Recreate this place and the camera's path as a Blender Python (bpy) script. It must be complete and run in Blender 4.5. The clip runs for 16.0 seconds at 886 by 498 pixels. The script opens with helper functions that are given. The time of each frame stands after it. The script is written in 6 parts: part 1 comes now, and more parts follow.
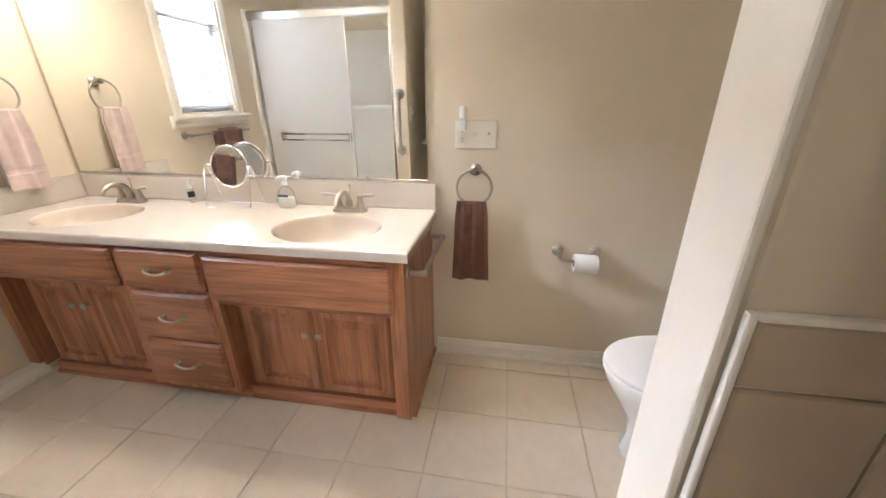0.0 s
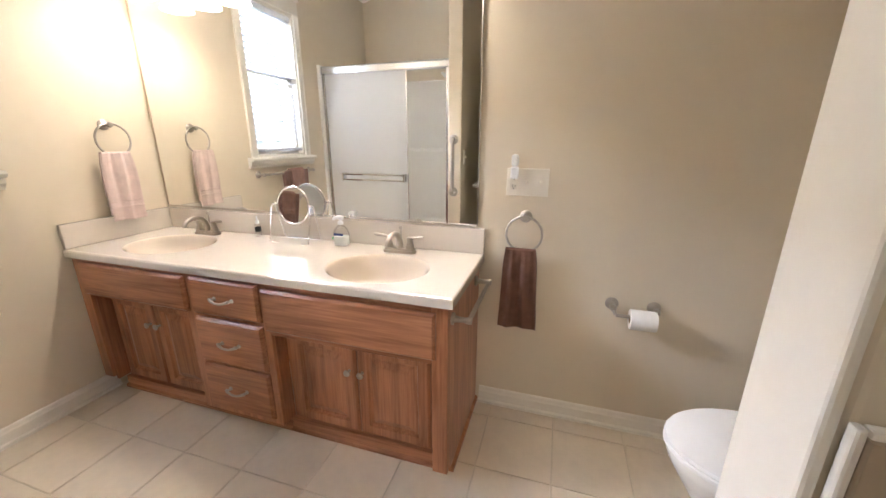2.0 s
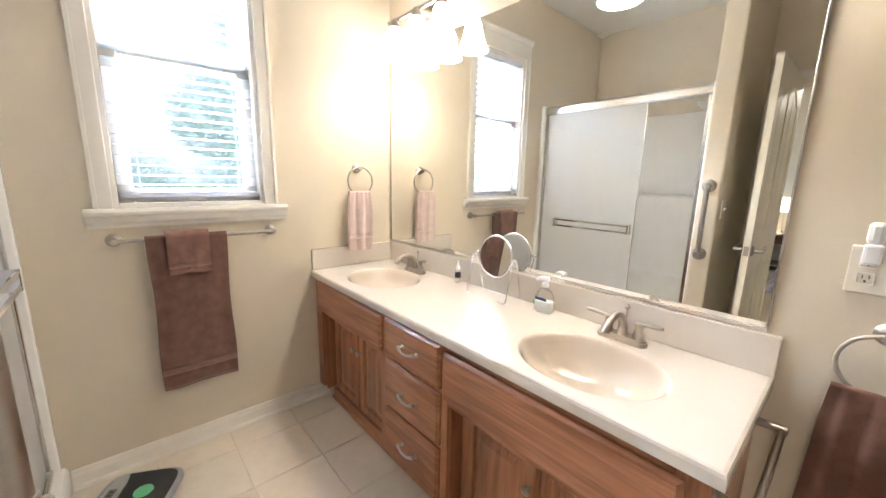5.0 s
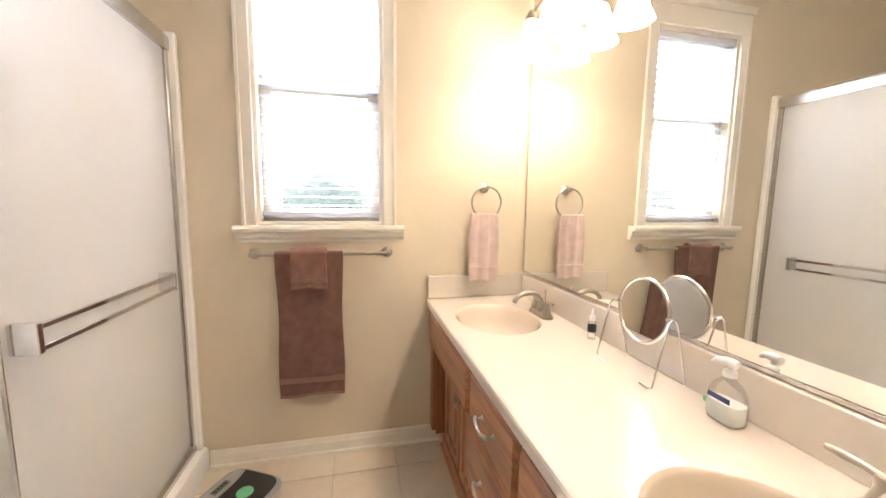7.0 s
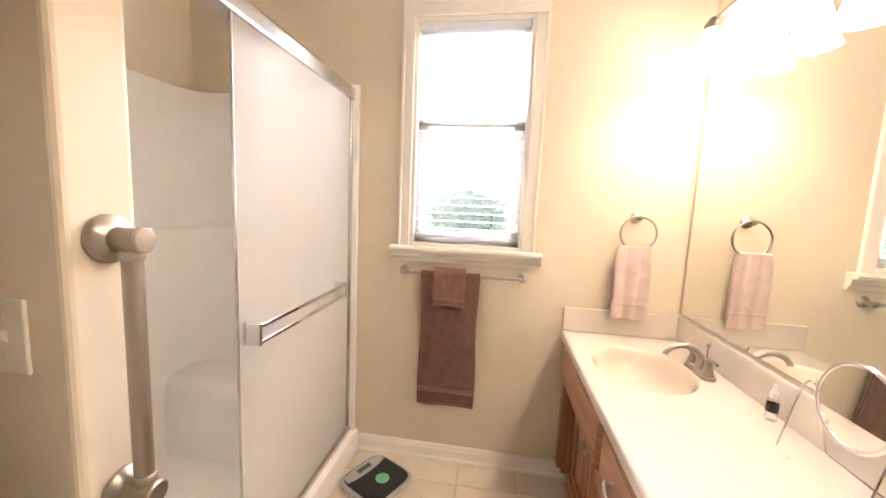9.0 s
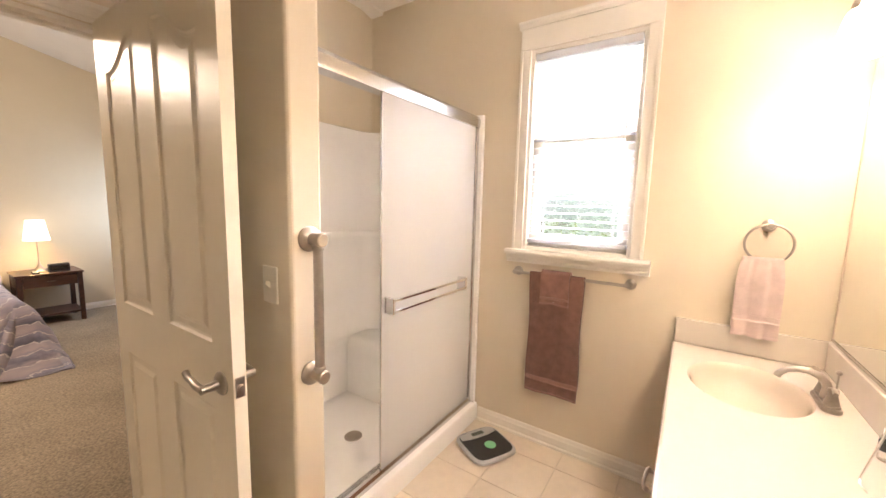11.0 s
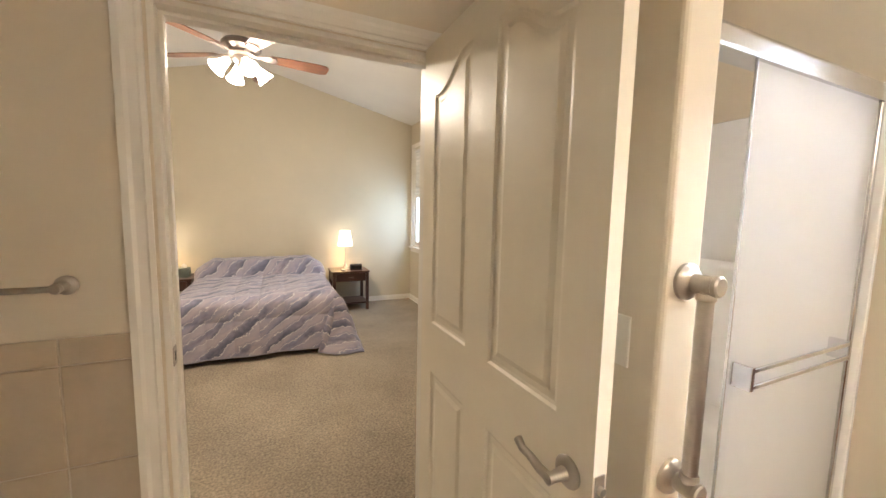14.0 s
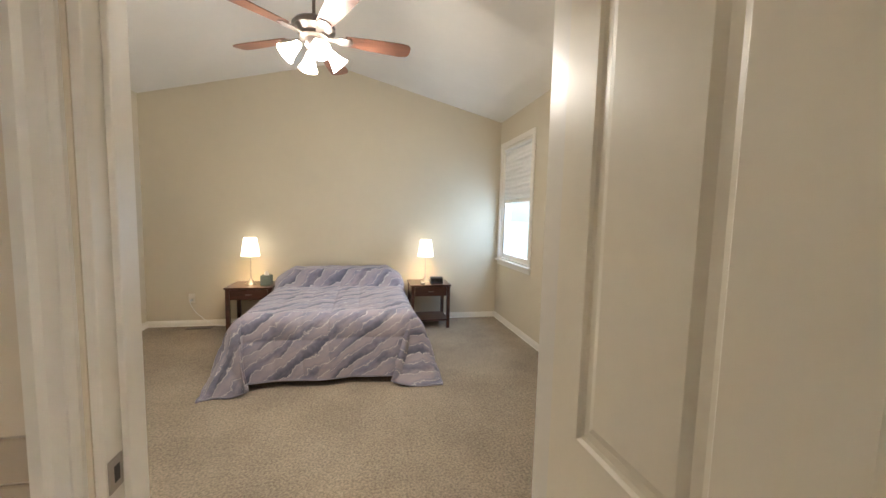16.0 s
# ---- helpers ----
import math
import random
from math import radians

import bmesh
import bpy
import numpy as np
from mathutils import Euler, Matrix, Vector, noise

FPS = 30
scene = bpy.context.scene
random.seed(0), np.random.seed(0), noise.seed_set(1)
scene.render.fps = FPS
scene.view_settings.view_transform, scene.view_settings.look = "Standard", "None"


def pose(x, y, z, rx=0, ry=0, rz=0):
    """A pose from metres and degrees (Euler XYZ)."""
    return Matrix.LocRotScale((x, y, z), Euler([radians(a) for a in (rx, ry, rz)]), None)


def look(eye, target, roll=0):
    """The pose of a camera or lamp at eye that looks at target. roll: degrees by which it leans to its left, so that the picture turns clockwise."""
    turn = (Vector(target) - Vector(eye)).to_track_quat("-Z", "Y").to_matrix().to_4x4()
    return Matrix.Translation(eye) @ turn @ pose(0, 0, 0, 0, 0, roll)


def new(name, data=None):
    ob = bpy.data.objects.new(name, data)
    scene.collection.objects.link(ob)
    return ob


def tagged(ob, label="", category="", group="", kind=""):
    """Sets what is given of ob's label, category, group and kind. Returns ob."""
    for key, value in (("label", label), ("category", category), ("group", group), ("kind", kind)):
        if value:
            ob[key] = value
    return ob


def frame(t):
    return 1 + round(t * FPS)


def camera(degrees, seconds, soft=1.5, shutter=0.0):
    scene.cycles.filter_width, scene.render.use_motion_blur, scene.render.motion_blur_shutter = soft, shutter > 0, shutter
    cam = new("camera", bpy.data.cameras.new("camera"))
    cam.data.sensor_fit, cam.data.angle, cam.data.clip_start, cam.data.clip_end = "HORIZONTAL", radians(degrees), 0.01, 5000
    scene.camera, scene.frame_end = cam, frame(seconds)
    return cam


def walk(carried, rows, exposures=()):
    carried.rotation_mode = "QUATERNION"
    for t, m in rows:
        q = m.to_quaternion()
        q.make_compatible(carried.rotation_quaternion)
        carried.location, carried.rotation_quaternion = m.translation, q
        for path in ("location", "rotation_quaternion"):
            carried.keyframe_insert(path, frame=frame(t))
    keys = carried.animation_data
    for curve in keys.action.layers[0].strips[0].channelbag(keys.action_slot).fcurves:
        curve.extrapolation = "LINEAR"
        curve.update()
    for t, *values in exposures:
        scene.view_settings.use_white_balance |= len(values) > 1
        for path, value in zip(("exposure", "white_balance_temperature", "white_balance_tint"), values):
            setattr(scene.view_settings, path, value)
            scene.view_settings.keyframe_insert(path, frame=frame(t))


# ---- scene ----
cam = camera(100.8, 16.0)
PATH = [
    (0, (0.306, 0.074, 1.267), (0.0, 1.902, 0.516), -0.4),
    (0.5, (0.308, 0.075, 1.262), (-0.045, 1.917, 0.567), -0.4),
    (1, (0.301, 0.082, 1.276), (-0.093, 1.93, 0.62), -0.2),
    (1.5, (0.299, 0.078, 1.283), (-0.173, 1.926, 0.681), -0.1),
    (2, (0.3, 0.089, 1.295), (-0.266, 1.923, 0.736), 0.1),
    (2.5, (0.29, 0.105, 1.307), (-0.386, 1.914, 0.788), 0.5),
    (3, (0.271, 0.128, 1.325), (-0.543, 1.889, 0.84), 0.8),
    (3.5, (0.221, 0.183, 1.342), (-0.737, 1.870, 0.895), 1.1),
    (4, (0.148, 0.224, 1.338), (-0.961, 1.815, 0.929), 1.6),
    (4.2, (0.132, 0.254, 1.337), (-1.054, 1.791, 0.931), 1.6),
    (6.3, (0.008, 0.626, 1.282), (-1.808, 1.422, 1.017), 0.5),
    (6.5, (-0.012, 0.684, 1.276), (-1.87, 1.378, 1.022), 0.4),
    (7, (-0.079, 0.814, 1.284), (-2.014, 1.261, 1.048), 0.8),
    (7.5, (-0.114, 0.912, 1.301), (-2.091, 1.119, 1.08), 1.2),
    (8, (-0.108, 0.909, 1.318), (-2.097, 0.947, 1.106), 1.7),
    (8.5, (-0.082, 0.765, 1.401), (-2.063, 0.72, 1.129), 2.3),
    (8.7, (-0.079, 0.775, 1.391), (-2.057, 0.639, 1.132), 2.5),
    (10.8, (0.14, 1.172, 1.438), (-1.553, 0.139, 1.179), 1.2),
    (11, (0.149, 1.178, 1.437), (-1.5, 0.073, 1.193), 1.4),
    (11.5, (0.178, 1.17, 1.439), (-1.36, -0.086, 1.201), 1.4),
    (12, (0.201, 1.137, 1.44), (-1.226, -0.245, 1.208), 1.5),
    (12.5, (0.22, 1.082, 1.444), (-1.078, -0.423, 1.221), 1.6),
    (13, (0.231, 0.982, 1.45), (-0.917, -0.625, 1.24), 1.4),
    (13.5, (0.228, 0.838, 1.457), (-0.757, -0.852, 1.25), 1.5),
    (14, (0.220, 0.675, 1.454), (-0.588, -1.101, 1.256), 1.2),
    (14.5, (0.188, 0.548, 1.452), (-0.431, -1.308, 1.268), 1.3),
    (15, (0.128, 0.424, 1.448), (-0.323, -1.498, 1.269), 1.1),
    (15.5, (0.105, 0.250, 1.434), (-0.312, -1.690, 1.264), 1.2),
    (16, (0.089, 0.029, 1.451), (-0.321, -1.921, 1.28), 1.4),
]
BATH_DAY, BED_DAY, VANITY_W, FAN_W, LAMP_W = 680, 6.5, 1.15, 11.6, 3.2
EXPOSURES = [(0, 1.25, 5900, 15), (2.0, 1.2, 5950, 16), (4.2, 1.28, 5650, 12), (6.5, 1.3, 6450, 17), (8.5, 1.42, 6800, 22), (11, 1.47, 7050, 24), (12.0, 1.43, 6900, 21), (12.5, 1.5, 6500, 16), (13.5, 1.5, 6450, 15), (14.5, 1.45, 6400, 15), (15.3, 1.42, 6050, 14), (16, 1.34, 5800, 12)]
# exposure and white balance follow the camera's automatic settings
walk(cam, [(t, look(eye, target, roll)) for t, eye, target, roll in PATH],
     exposures=EXPOSURES)

# ---- world and sun ----
world = bpy.data.worlds.new("sky")
scene.world = world
world.use_nodes = True
wn, wl = world.node_tree.nodes, world.node_tree.links
sky = wn.new("ShaderNodeTexSky")
sky.sky_type, sky.sun_disc = "NISHITA", False
sky.sun_elevation, sky.sun_rotation = radians(48), radians(122)
sky.dust_density, sky.air_density = 5.0, 1.2
wl.new(sky.outputs[0], wn["Background"].inputs[0])
wn["Background"].inputs[1].default_value = 0.15
sun = new("sun", bpy.data.lights.new("sun", "SUN"))
sun.data.energy, sun.data.angle, sun.data.color = 5.0, radians(4), (1, 0.95, 0.88)
sun.matrix_basis = look((0, 0, 0), (-0.57, 0.35, -0.74))


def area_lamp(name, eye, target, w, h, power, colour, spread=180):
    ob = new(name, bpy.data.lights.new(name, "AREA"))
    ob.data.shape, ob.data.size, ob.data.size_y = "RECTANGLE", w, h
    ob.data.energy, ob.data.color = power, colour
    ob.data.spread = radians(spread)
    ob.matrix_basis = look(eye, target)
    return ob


def bulb(name, at, power, colour, radius=0.03):
    ob = new(name, bpy.data.lights.new(name, "POINT"))
    ob.data.energy, ob.data.color, ob.data.shadow_soft_size = power, colour, radius
    ob.location = at
    return ob


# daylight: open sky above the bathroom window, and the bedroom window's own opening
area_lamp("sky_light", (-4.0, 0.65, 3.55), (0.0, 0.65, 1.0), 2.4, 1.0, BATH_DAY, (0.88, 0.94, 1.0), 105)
area_lamp("window_light", (-1.905, -4.445, 1.30), (0.2, -4.62, 0.95), 0.84, 0.72, BED_DAY, (0.55, 0.76, 1.0))

# ---- materials ----
def nodes_of(m):
    m.use_nodes = True
    return m.node_tree.nodes, m.node_tree.links


def plain(name, col, rough=0.5, metal=0.0, var=0.06, scale=6.0, bump=0.0, bump_scale=200.0, detail=6.0, coat=0.0, sheen=0.0, spec=0.5):
    """A surface with broad tone variation, a second finer one, and fine relief."""
    m = bpy.data.materials.new(name)
    n, l = nodes_of(m)
    b = n["Principled BSDF"]
    b.inputs["Metallic"].default_value = metal
    b.inputs["Coat Weight"].default_value = coat
    b.inputs["Sheen Weight"].default_value = sheen
    b.inputs["Specular IOR Level"].default_value = spec
    tc = n.new("ShaderNodeTexCoord")
    big, fine = n.new("ShaderNodeTexNoise"), n.new("ShaderNodeTexNoise")
    big.inputs["Scale"].default_value, fine.inputs["Scale"].default_value = scale, scale * 9
    big.inputs["Detail"].default_value = fine.inputs["Detail"].default_value = detail
    for t in (big, fine):
        l.new(tc.outputs["Object"], t.inputs["Vector"])
    mixv = n.new("ShaderNodeMath")
    mixv.operation = "MULTIPLY_ADD"
    mixv.inputs[1].default_value = 0.35
    l.new(fine.outputs[0], mixv.inputs[0])
    l.new(big.outputs[0], mixv.inputs[2])
    ramp = n.new("ShaderNodeValToRGB")
    ramp.color_ramp.elements[0].position, ramp.color_ramp.elements[1].position = 0.4, 0.95
    ramp.color_ramp.elements[0].color = (*[c * (1 - var) for c in col], 1)
    ramp.color_ramp.elements[1].color = (*[min(1, c * (1 + var)) for c in col], 1)
    l.new(mixv.outputs[0], ramp.inputs[0])
    l.new(ramp.outputs[0], b.inputs["Base Color"])
    rr = n.new("ShaderNodeMapRange")
    rr.inputs[3].default_value, rr.inputs[4].default_value = rough * 0.88, min(1, rough * 1.12)
    l.new(big.outputs[0], rr.inputs[0])
    l.new(rr.outputs[0], b.inputs["Roughness"])
    if bump:
        bt, bn = n.new("ShaderNodeTexNoise"), n.new("ShaderNodeBump")
        bt.inputs["Scale"].default_value, bt.inputs["Detail"].default_value = bump_scale, 3
        bn.inputs["Strength"].default_value, bn.inputs["Distance"].default_value = bump, 0.002
        l.new(tc.outputs["Object"], bt.inputs["Vector"])
        l.new(bt.outputs[0], bn.inputs["Height"])
        l.new(bn.outputs[0], b.inputs["Normal"])
    return m


def wood(name, dark, light, axis, rough=0.35, grain=1.0):
    """Oak-like grain that runs along one axis."""
    m = bpy.data.materials.new(name)
    n, l = nodes_of(m)
    b = n["Principled BSDF"]
    tc, mp = n.new("ShaderNodeTexCoord"), n.new("ShaderNodeMapping")
    s = [1.0, 1.0, 1.0]
    s["xyz".index(axis)] = 0.09
    mp.inputs["Scale"].default_value = s
    info, off = n.new("ShaderNodeObjectInfo"), n.new("ShaderNodeVectorMath")
    off.operation = "ADD"
    sc = n.new("ShaderNodeMath")
    sc.operation, sc.inputs[1].default_value = "MULTIPLY", 7.0
    l.new(info.outputs["Random"], sc.inputs[0])
    l.new(tc.outputs["Object"], off.inputs[0])
    l.new(sc.outputs[0], off.inputs[1])
    l.new(off.outputs[0], mp.inputs["Vector"])
    rings, pores = n.new("ShaderNodeTexNoise"), n.new("ShaderNodeTexNoise")
    rings.inputs["Scale"].default_value, rings.inputs["Detail"].default_value, rings.inputs["Distortion"].default_value = 13 * grain, 5, 1.2
    pores.inputs["Scale"].default_value, pores.inputs["Detail"].default_value = 150 * grain, 2
    l.new(mp.outputs[0], rings.inputs["Vector"])
    mp2 = n.new("ShaderNodeMapping")
    s2 = [1.0, 1.0, 1.0]
    s2["xyz".index(axis)] = 0.03
    mp2.inputs["Scale"].default_value = s2
    l.new(off.outputs[0], mp2.inputs["Vector"])
    l.new(mp2.outputs[0], pores.inputs["Vector"])
    wave = n.new("ShaderNodeMath")
    wave.operation, wave.inputs[1].default_value = "MULTIPLY", 5.0
    l.new(rings.outputs[0], wave.inputs[0])
    fr = n.new("ShaderNodeMath")
    fr.operation, fr.inputs[1].default_value = "PINGPONG", 1.0
    l.new(wave.outputs[0], fr.inputs[0])
    mx = n.new("ShaderNodeMath")
    mx.operation, mx.inputs[1].default_value = "MULTIPLY_ADD", 0.36
    l.new(fr.outputs[0], mx.inputs[0])
    p2 = n.new("ShaderNodeMath")
    p2.operation, p2.inputs[1].default_value = "MULTIPLY", 0.6
    l.new(pores.outputs[0], p2.inputs[0])
    l.new(p2.outputs[0], mx.inputs[2])
    ramp = n.new("ShaderNodeValToRGB")
    e = ramp.color_ramp.elements
    e[0].position, e[1].position = 0.2, 0.75
    e[0].color, e[1].color = (*dark, 1), (*light, 1)
    l.new(mx.outputs[0], ramp.inputs[0])
    l.new(ramp.outputs[0], b.inputs["Base Color"])
    b.inputs["Roughness"].default_value = rough
    b.inputs["Coat Weight"].default_value = 0.15
    bn = n.new("ShaderNodeBump")
    bn.inputs["Strength"].default_value, bn.inputs["Distance"].default_value = 0.25, 0.0015
    l.new(mx.outputs[0], bn.inputs["Height"])
    l.new(bn.outputs[0], b.inputs["Normal"])
    return m


def tile_mat(name, col, var, rough, per_tile=0.07):
    """Ceramic tile with soft cloudy veining; each tile a slightly different tone."""
    m = plain(name, col, rough, var=var, scale=3.2, bump=0.08, bump_scale=60, detail=8)
    n, l = nodes_of(m)
    b = n["Principled BSDF"]
    info, mr, mul = n.new("ShaderNodeObjectInfo"), n.new("ShaderNodeMapRange"), n.new("ShaderNodeMix")
    mul.data_type, mul.blend_type = "RGBA", "MULTIPLY"
    mul.inputs[0].default_value = 1.0
    mr.inputs[3].default_value, mr.inputs[4].default_value = 1 - per_tile, 1 + per_tile * 0.4
    l.new(info.outputs["Random"], mr.inputs[0])
    src = b.inputs["Base Color"].links[0].from_socket
    l.new(src, mul.inputs[6])
    l.new(mr.outputs[0], mul.inputs[7])
    l.new(mul.outputs[2], b.inputs["Base Color"])
    return m


def glow(name, col, strength):
    m = bpy.data.materials.new(name)
    n, l = nodes_of(m)
    b = n["Principled BSDF"]
    b.inputs["Base Color"].default_value = (0.9, 0.88, 0.82, 1)
    b.inputs["Emission Color"].default_value = (*col, 1)
    b.inputs["Emission Strength"].default_value = strength
    return m


def glass(name, col=(1, 1, 1), rough=0.0, clear=0.0):
    m = bpy.data.materials.new(name)
    n, l = nodes_of(m)
    b = n["Principled BSDF"]
    b.inputs["Base Color"].default_value = (*col, 1)
    b.inputs["Roughness"].default_value = rough
    b.inputs["Transmission Weight"].default_value = 1.0
    b.inputs["IOR"].default_value = 1.3
    if clear:
        tr, mx = n.new("ShaderNodeBsdfTransparent"), n.new("ShaderNodeMixShader")
        mx.inputs[0].default_value = clear
        l.new(b.outputs[0], mx.inputs[1])
        l.new(tr.outputs[0], mx.inputs[2])
        l.new(mx.outputs[0], n["Material Output"].inputs[0])
    return m


WALL = plain("beige_wall_paint", (0.70, 0.615, 0.480), 0.55, var=0.035, scale=1.4, bump=0.12, bump_scale=260)
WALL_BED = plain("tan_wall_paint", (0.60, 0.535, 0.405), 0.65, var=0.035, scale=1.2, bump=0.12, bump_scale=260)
CEIL = plain("ceiling_paint", (0.84, 0.81, 0.75), 0.8, var=0.03, scale=2, bump=0.3, bump_scale=140)
WHITE = plain("white_trim_paint", (0.80, 0.76, 0.68), 0.35, var=0.03, scale=5, bump=0.04, bump_scale=90)
DOORP = plain("door_paint", (0.83, 0.77, 0.64), 0.36, var=0.03, scale=4, bump=0.06, bump_scale=120)
OAK_X = wood("oak_along", (0.245, 0.092, 0.042), (0.50, 0.225, 0.112), "x")
OAK_Z = wood("oak_upright", (0.245, 0.092, 0.042), (0.50, 0.225, 0.112), "z")
CHERRY = wood("dark_cherry", (0.030, 0.012, 0.008), (0.085, 0.032, 0.020), "x", 0.3)
BLADE = wood("fan_blade_wood", (0.10, 0.042, 0.024), (0.20, 0.090, 0.055), "x", 0.35)
MARBLE = plain("cultured_marble", (0.68, 0.62, 0.545), 0.12, var=0.025, scale=4, coat=0.3)
BOWL = plain("bowl_marble", (0.66, 0.575, 0.475), 0.12, var=0.03, scale=4, coat=0.3)
NICKEL = plain("brushed_nickel", (0.46, 0.42, 0.37), 0.36, 1.0, var=0.08, scale=30)
CHROME = plain("chrome", (0.78, 0.78, 0.80), 0.08, 1.0, var=0.03, scale=20)
ALU = plain("satin_aluminium", (0.62, 0.61, 0.60), 0.24, 1.0, var=0.06, scale=12)
BRONZE = plain("aged_pewter", (0.20, 0.17, 0.15), 0.38, 0.9, var=0.15, scale=25)
MIRROR = plain("mirror_silver", (0.90, 0.91, 0.89), 0.005, 1.0, var=0.004, scale=2)
PORC = plain("porcelain", (0.84, 0.83, 0.81), 0.10, var=0.02, scale=4, coat=0.4)
FIBRE = plain("white_fibreglass", (0.94, 0.93, 0.90), 0.14, var=0.025, scale=3, coat=0.2)
PLATE = plain("almond_plastic", (0.80, 0.75, 0.65), 0.35, var=0.02, scale=15)
WPLAS = plain("white_plastic", (0.82, 0.82, 0.82), 0.35, var=0.02, scale=15)
DARKP = plain("black_plastic", (0.022, 0.022, 0.024), 0.4, var=0.2, scale=40, bump=0.15, bump_scale=400)
GREYP = plain("silver_plastic", (0.42, 0.42, 0.42), 0.35, 0.4, var=0.08, scale=20)
GREENP = plain("green_disc", (0.16, 0.55, 0.28), 0.35, var=0.05, scale=20)
NAVY = plain("navy_print", (0.06, 0.09, 0.25), 0.5, var=0.1, scale=30)
PAPER = plain("tissue_paper", (0.84, 0.82, 0.79), 0.9, var=0.03, scale=20, bump=0.3, bump_scale=150)
TERRY = plain("brown_terry", (0.168, 0.082, 0.056), 0.95, var=0.28, scale=22, bump=1.0, bump_scale=520, sheen=0.3, spec=0.1)
TERRY2 = plain("mocha_terry", (0.180, 0.094, 0.070), 0.95, var=0.25, scale=22, bump=1.0, bump_scale=520, sheen=0.3, spec=0.1)
TERRY3 = plain("light_mocha_terry", (0.245, 0.128, 0.096), 0.95, var=0.25, scale=22, bump=1.0, bump_scale=520, sheen=0.3, spec=0.1)
BAND = plain("mocha_woven_band", (0.27, 0.145, 0.11), 0.8, var=0.1, scale=40, bump=0.5, bump_scale=700)
BAND_DARK = plain("brown_woven_band", (0.175, 0.085, 0.06), 0.8, var=0.1, scale=40, bump=0.5, bump_scale=700)
BAND_PINK = plain("blush_woven_band", (0.70, 0.56, 0.52), 0.8, var=0.05, scale=40, bump=0.5, bump_scale=700)
BLUSH = plain("blush_terry", (0.67, 0.53, 0.49), 0.95, var=0.10, scale=22, bump=1.0, bump_scale=520, sheen=0.2, spec=0.1)
GROUT = plain("grout", (0.62, 0.55, 0.45), 0.9, var=0.15, scale=12, bump=0.4, bump_scale=300)
TILE = tile_mat("beige_floor_tile", (0.72, 0.63, 0.51), 0.11, 0.32)
WTILE = tile_mat("tan_wall_tile", (0.50, 0.41, 0.30), 0.12, 0.30)
BLIND = plain("blind_slat", (0.74, 0.76, 0.79), 0.45, var=0.02, scale=10)
_n, _l = nodes_of(BLIND)
_d, _x = _n.new("ShaderNodeBsdfTranslucent"), _n.new("ShaderNodeMixShader")
_d.inputs[0].default_value, _x.inputs[0].default_value = (0.85, 0.87, 0.92, 1), 0.18
_l.new(_n["Principled BSDF"].outputs[0], _x.inputs[1])
_l.new(_d.outputs[0], _x.inputs[2])
_l.new(_x.outputs[0], _n["Material Output"].inputs[0])
SKYGLOW = glow("bright_haze", (0.84, 0.94, 1.0), 0.46)
nodes_of(SKYGLOW)[0]["Principled BSDF"].inputs["Base Color"].default_value = (0.02, 0.02, 0.02, 1)
FABRIC = plain("shade_fabric", (0.80, 0.80, 0.78), 0.9, var=0.04, scale=20, bump=0.4, bump_scale=300)
BARK = plain("bark", (0.10, 0.075, 0.05), 0.9, var=0.3, scale=8, bump=1, bump_scale=40)
LEAF = plain("leaf", (0.12, 0.165, 0.15), 0.45, var=0.5, scale=3)
_n, _l = nodes_of(LEAF)
_d, _x = _n.new("ShaderNodeBsdfTranslucent"), _n.new("ShaderNodeMixShader")
_d.inputs[0].default_value, _x.inputs[0].default_value = (0.62, 0.74, 0.72, 1), 0.68
_l.new(_n["Principled BSDF"].outputs[0], _x.inputs[1])
_l.new(_d.outputs[0], _x.inputs[2])
_l.new(_x.outputs[0], _n["Material Output"].inputs[0])
GRASS = plain("lawn", (0.07, 0.11, 0.035), 0.9, var=0.3, scale=3, bump=1, bump_scale=30)
BULBGLASS = glow("lit_opal_glass", (1.0, 0.88, 0.72), 6.6)
FANGLASS = glow("lit_fan_glass", (1.0, 0.88, 0.70), 14.0)
SHADEGLOW = glow("lit_lampshade", (1.0, 0.86, 0.64), 1.6)
PANE = glass("window_glass", clear=0.85)
BOTTLE = glass("clear_plastic", (0.95, 0.96, 0.97), 0.05, clear=0.75)
FROST = bpy.data.materials.new("obscure_glass")
_n, _l = nodes_of(FROST)
_b = _n["Principled BSDF"]
_b.inputs["Base Color"].default_value = (0.93, 0.92, 0.90, 1)
_b.inputs["Roughness"].default_value = 0.30
_d, _t, _x, _y = _n.new("ShaderNodeBsdfTranslucent"), _n.new("ShaderNodeBsdfTransparent"), _n.new("ShaderNodeMixShader"), _n.new("ShaderNodeMixShader")
_d.inputs[0].default_value = (0.96, 0.95, 0.93, 1)
_x.inputs[0].default_value, _y.inputs[0].default_value = 0.50, 0.62
_l.new(_b.outputs[0], _x.inputs[1])
_l.new(_d.outputs[0], _x.inputs[2])
_l.new(_x.outputs[0], _y.inputs[1])
_l.new(_t.outputs[0], _y.inputs[2])
_l.new(_y.outputs[0], _n["Material Output"].inputs[0])
_bt, _bn = _n.new("ShaderNodeTexNoise"), _n.new("ShaderNodeBump")
_bt.inputs["Scale"].default_value, _bn.inputs["Strength"].default_value, _bn.inputs["Distance"].default_value = 160, 0.5, 0.002
_l.new(_bt.outputs[0], _bn.inputs["Height"])
_l.new(_bn.outputs[0], _b.inputs["Normal"])

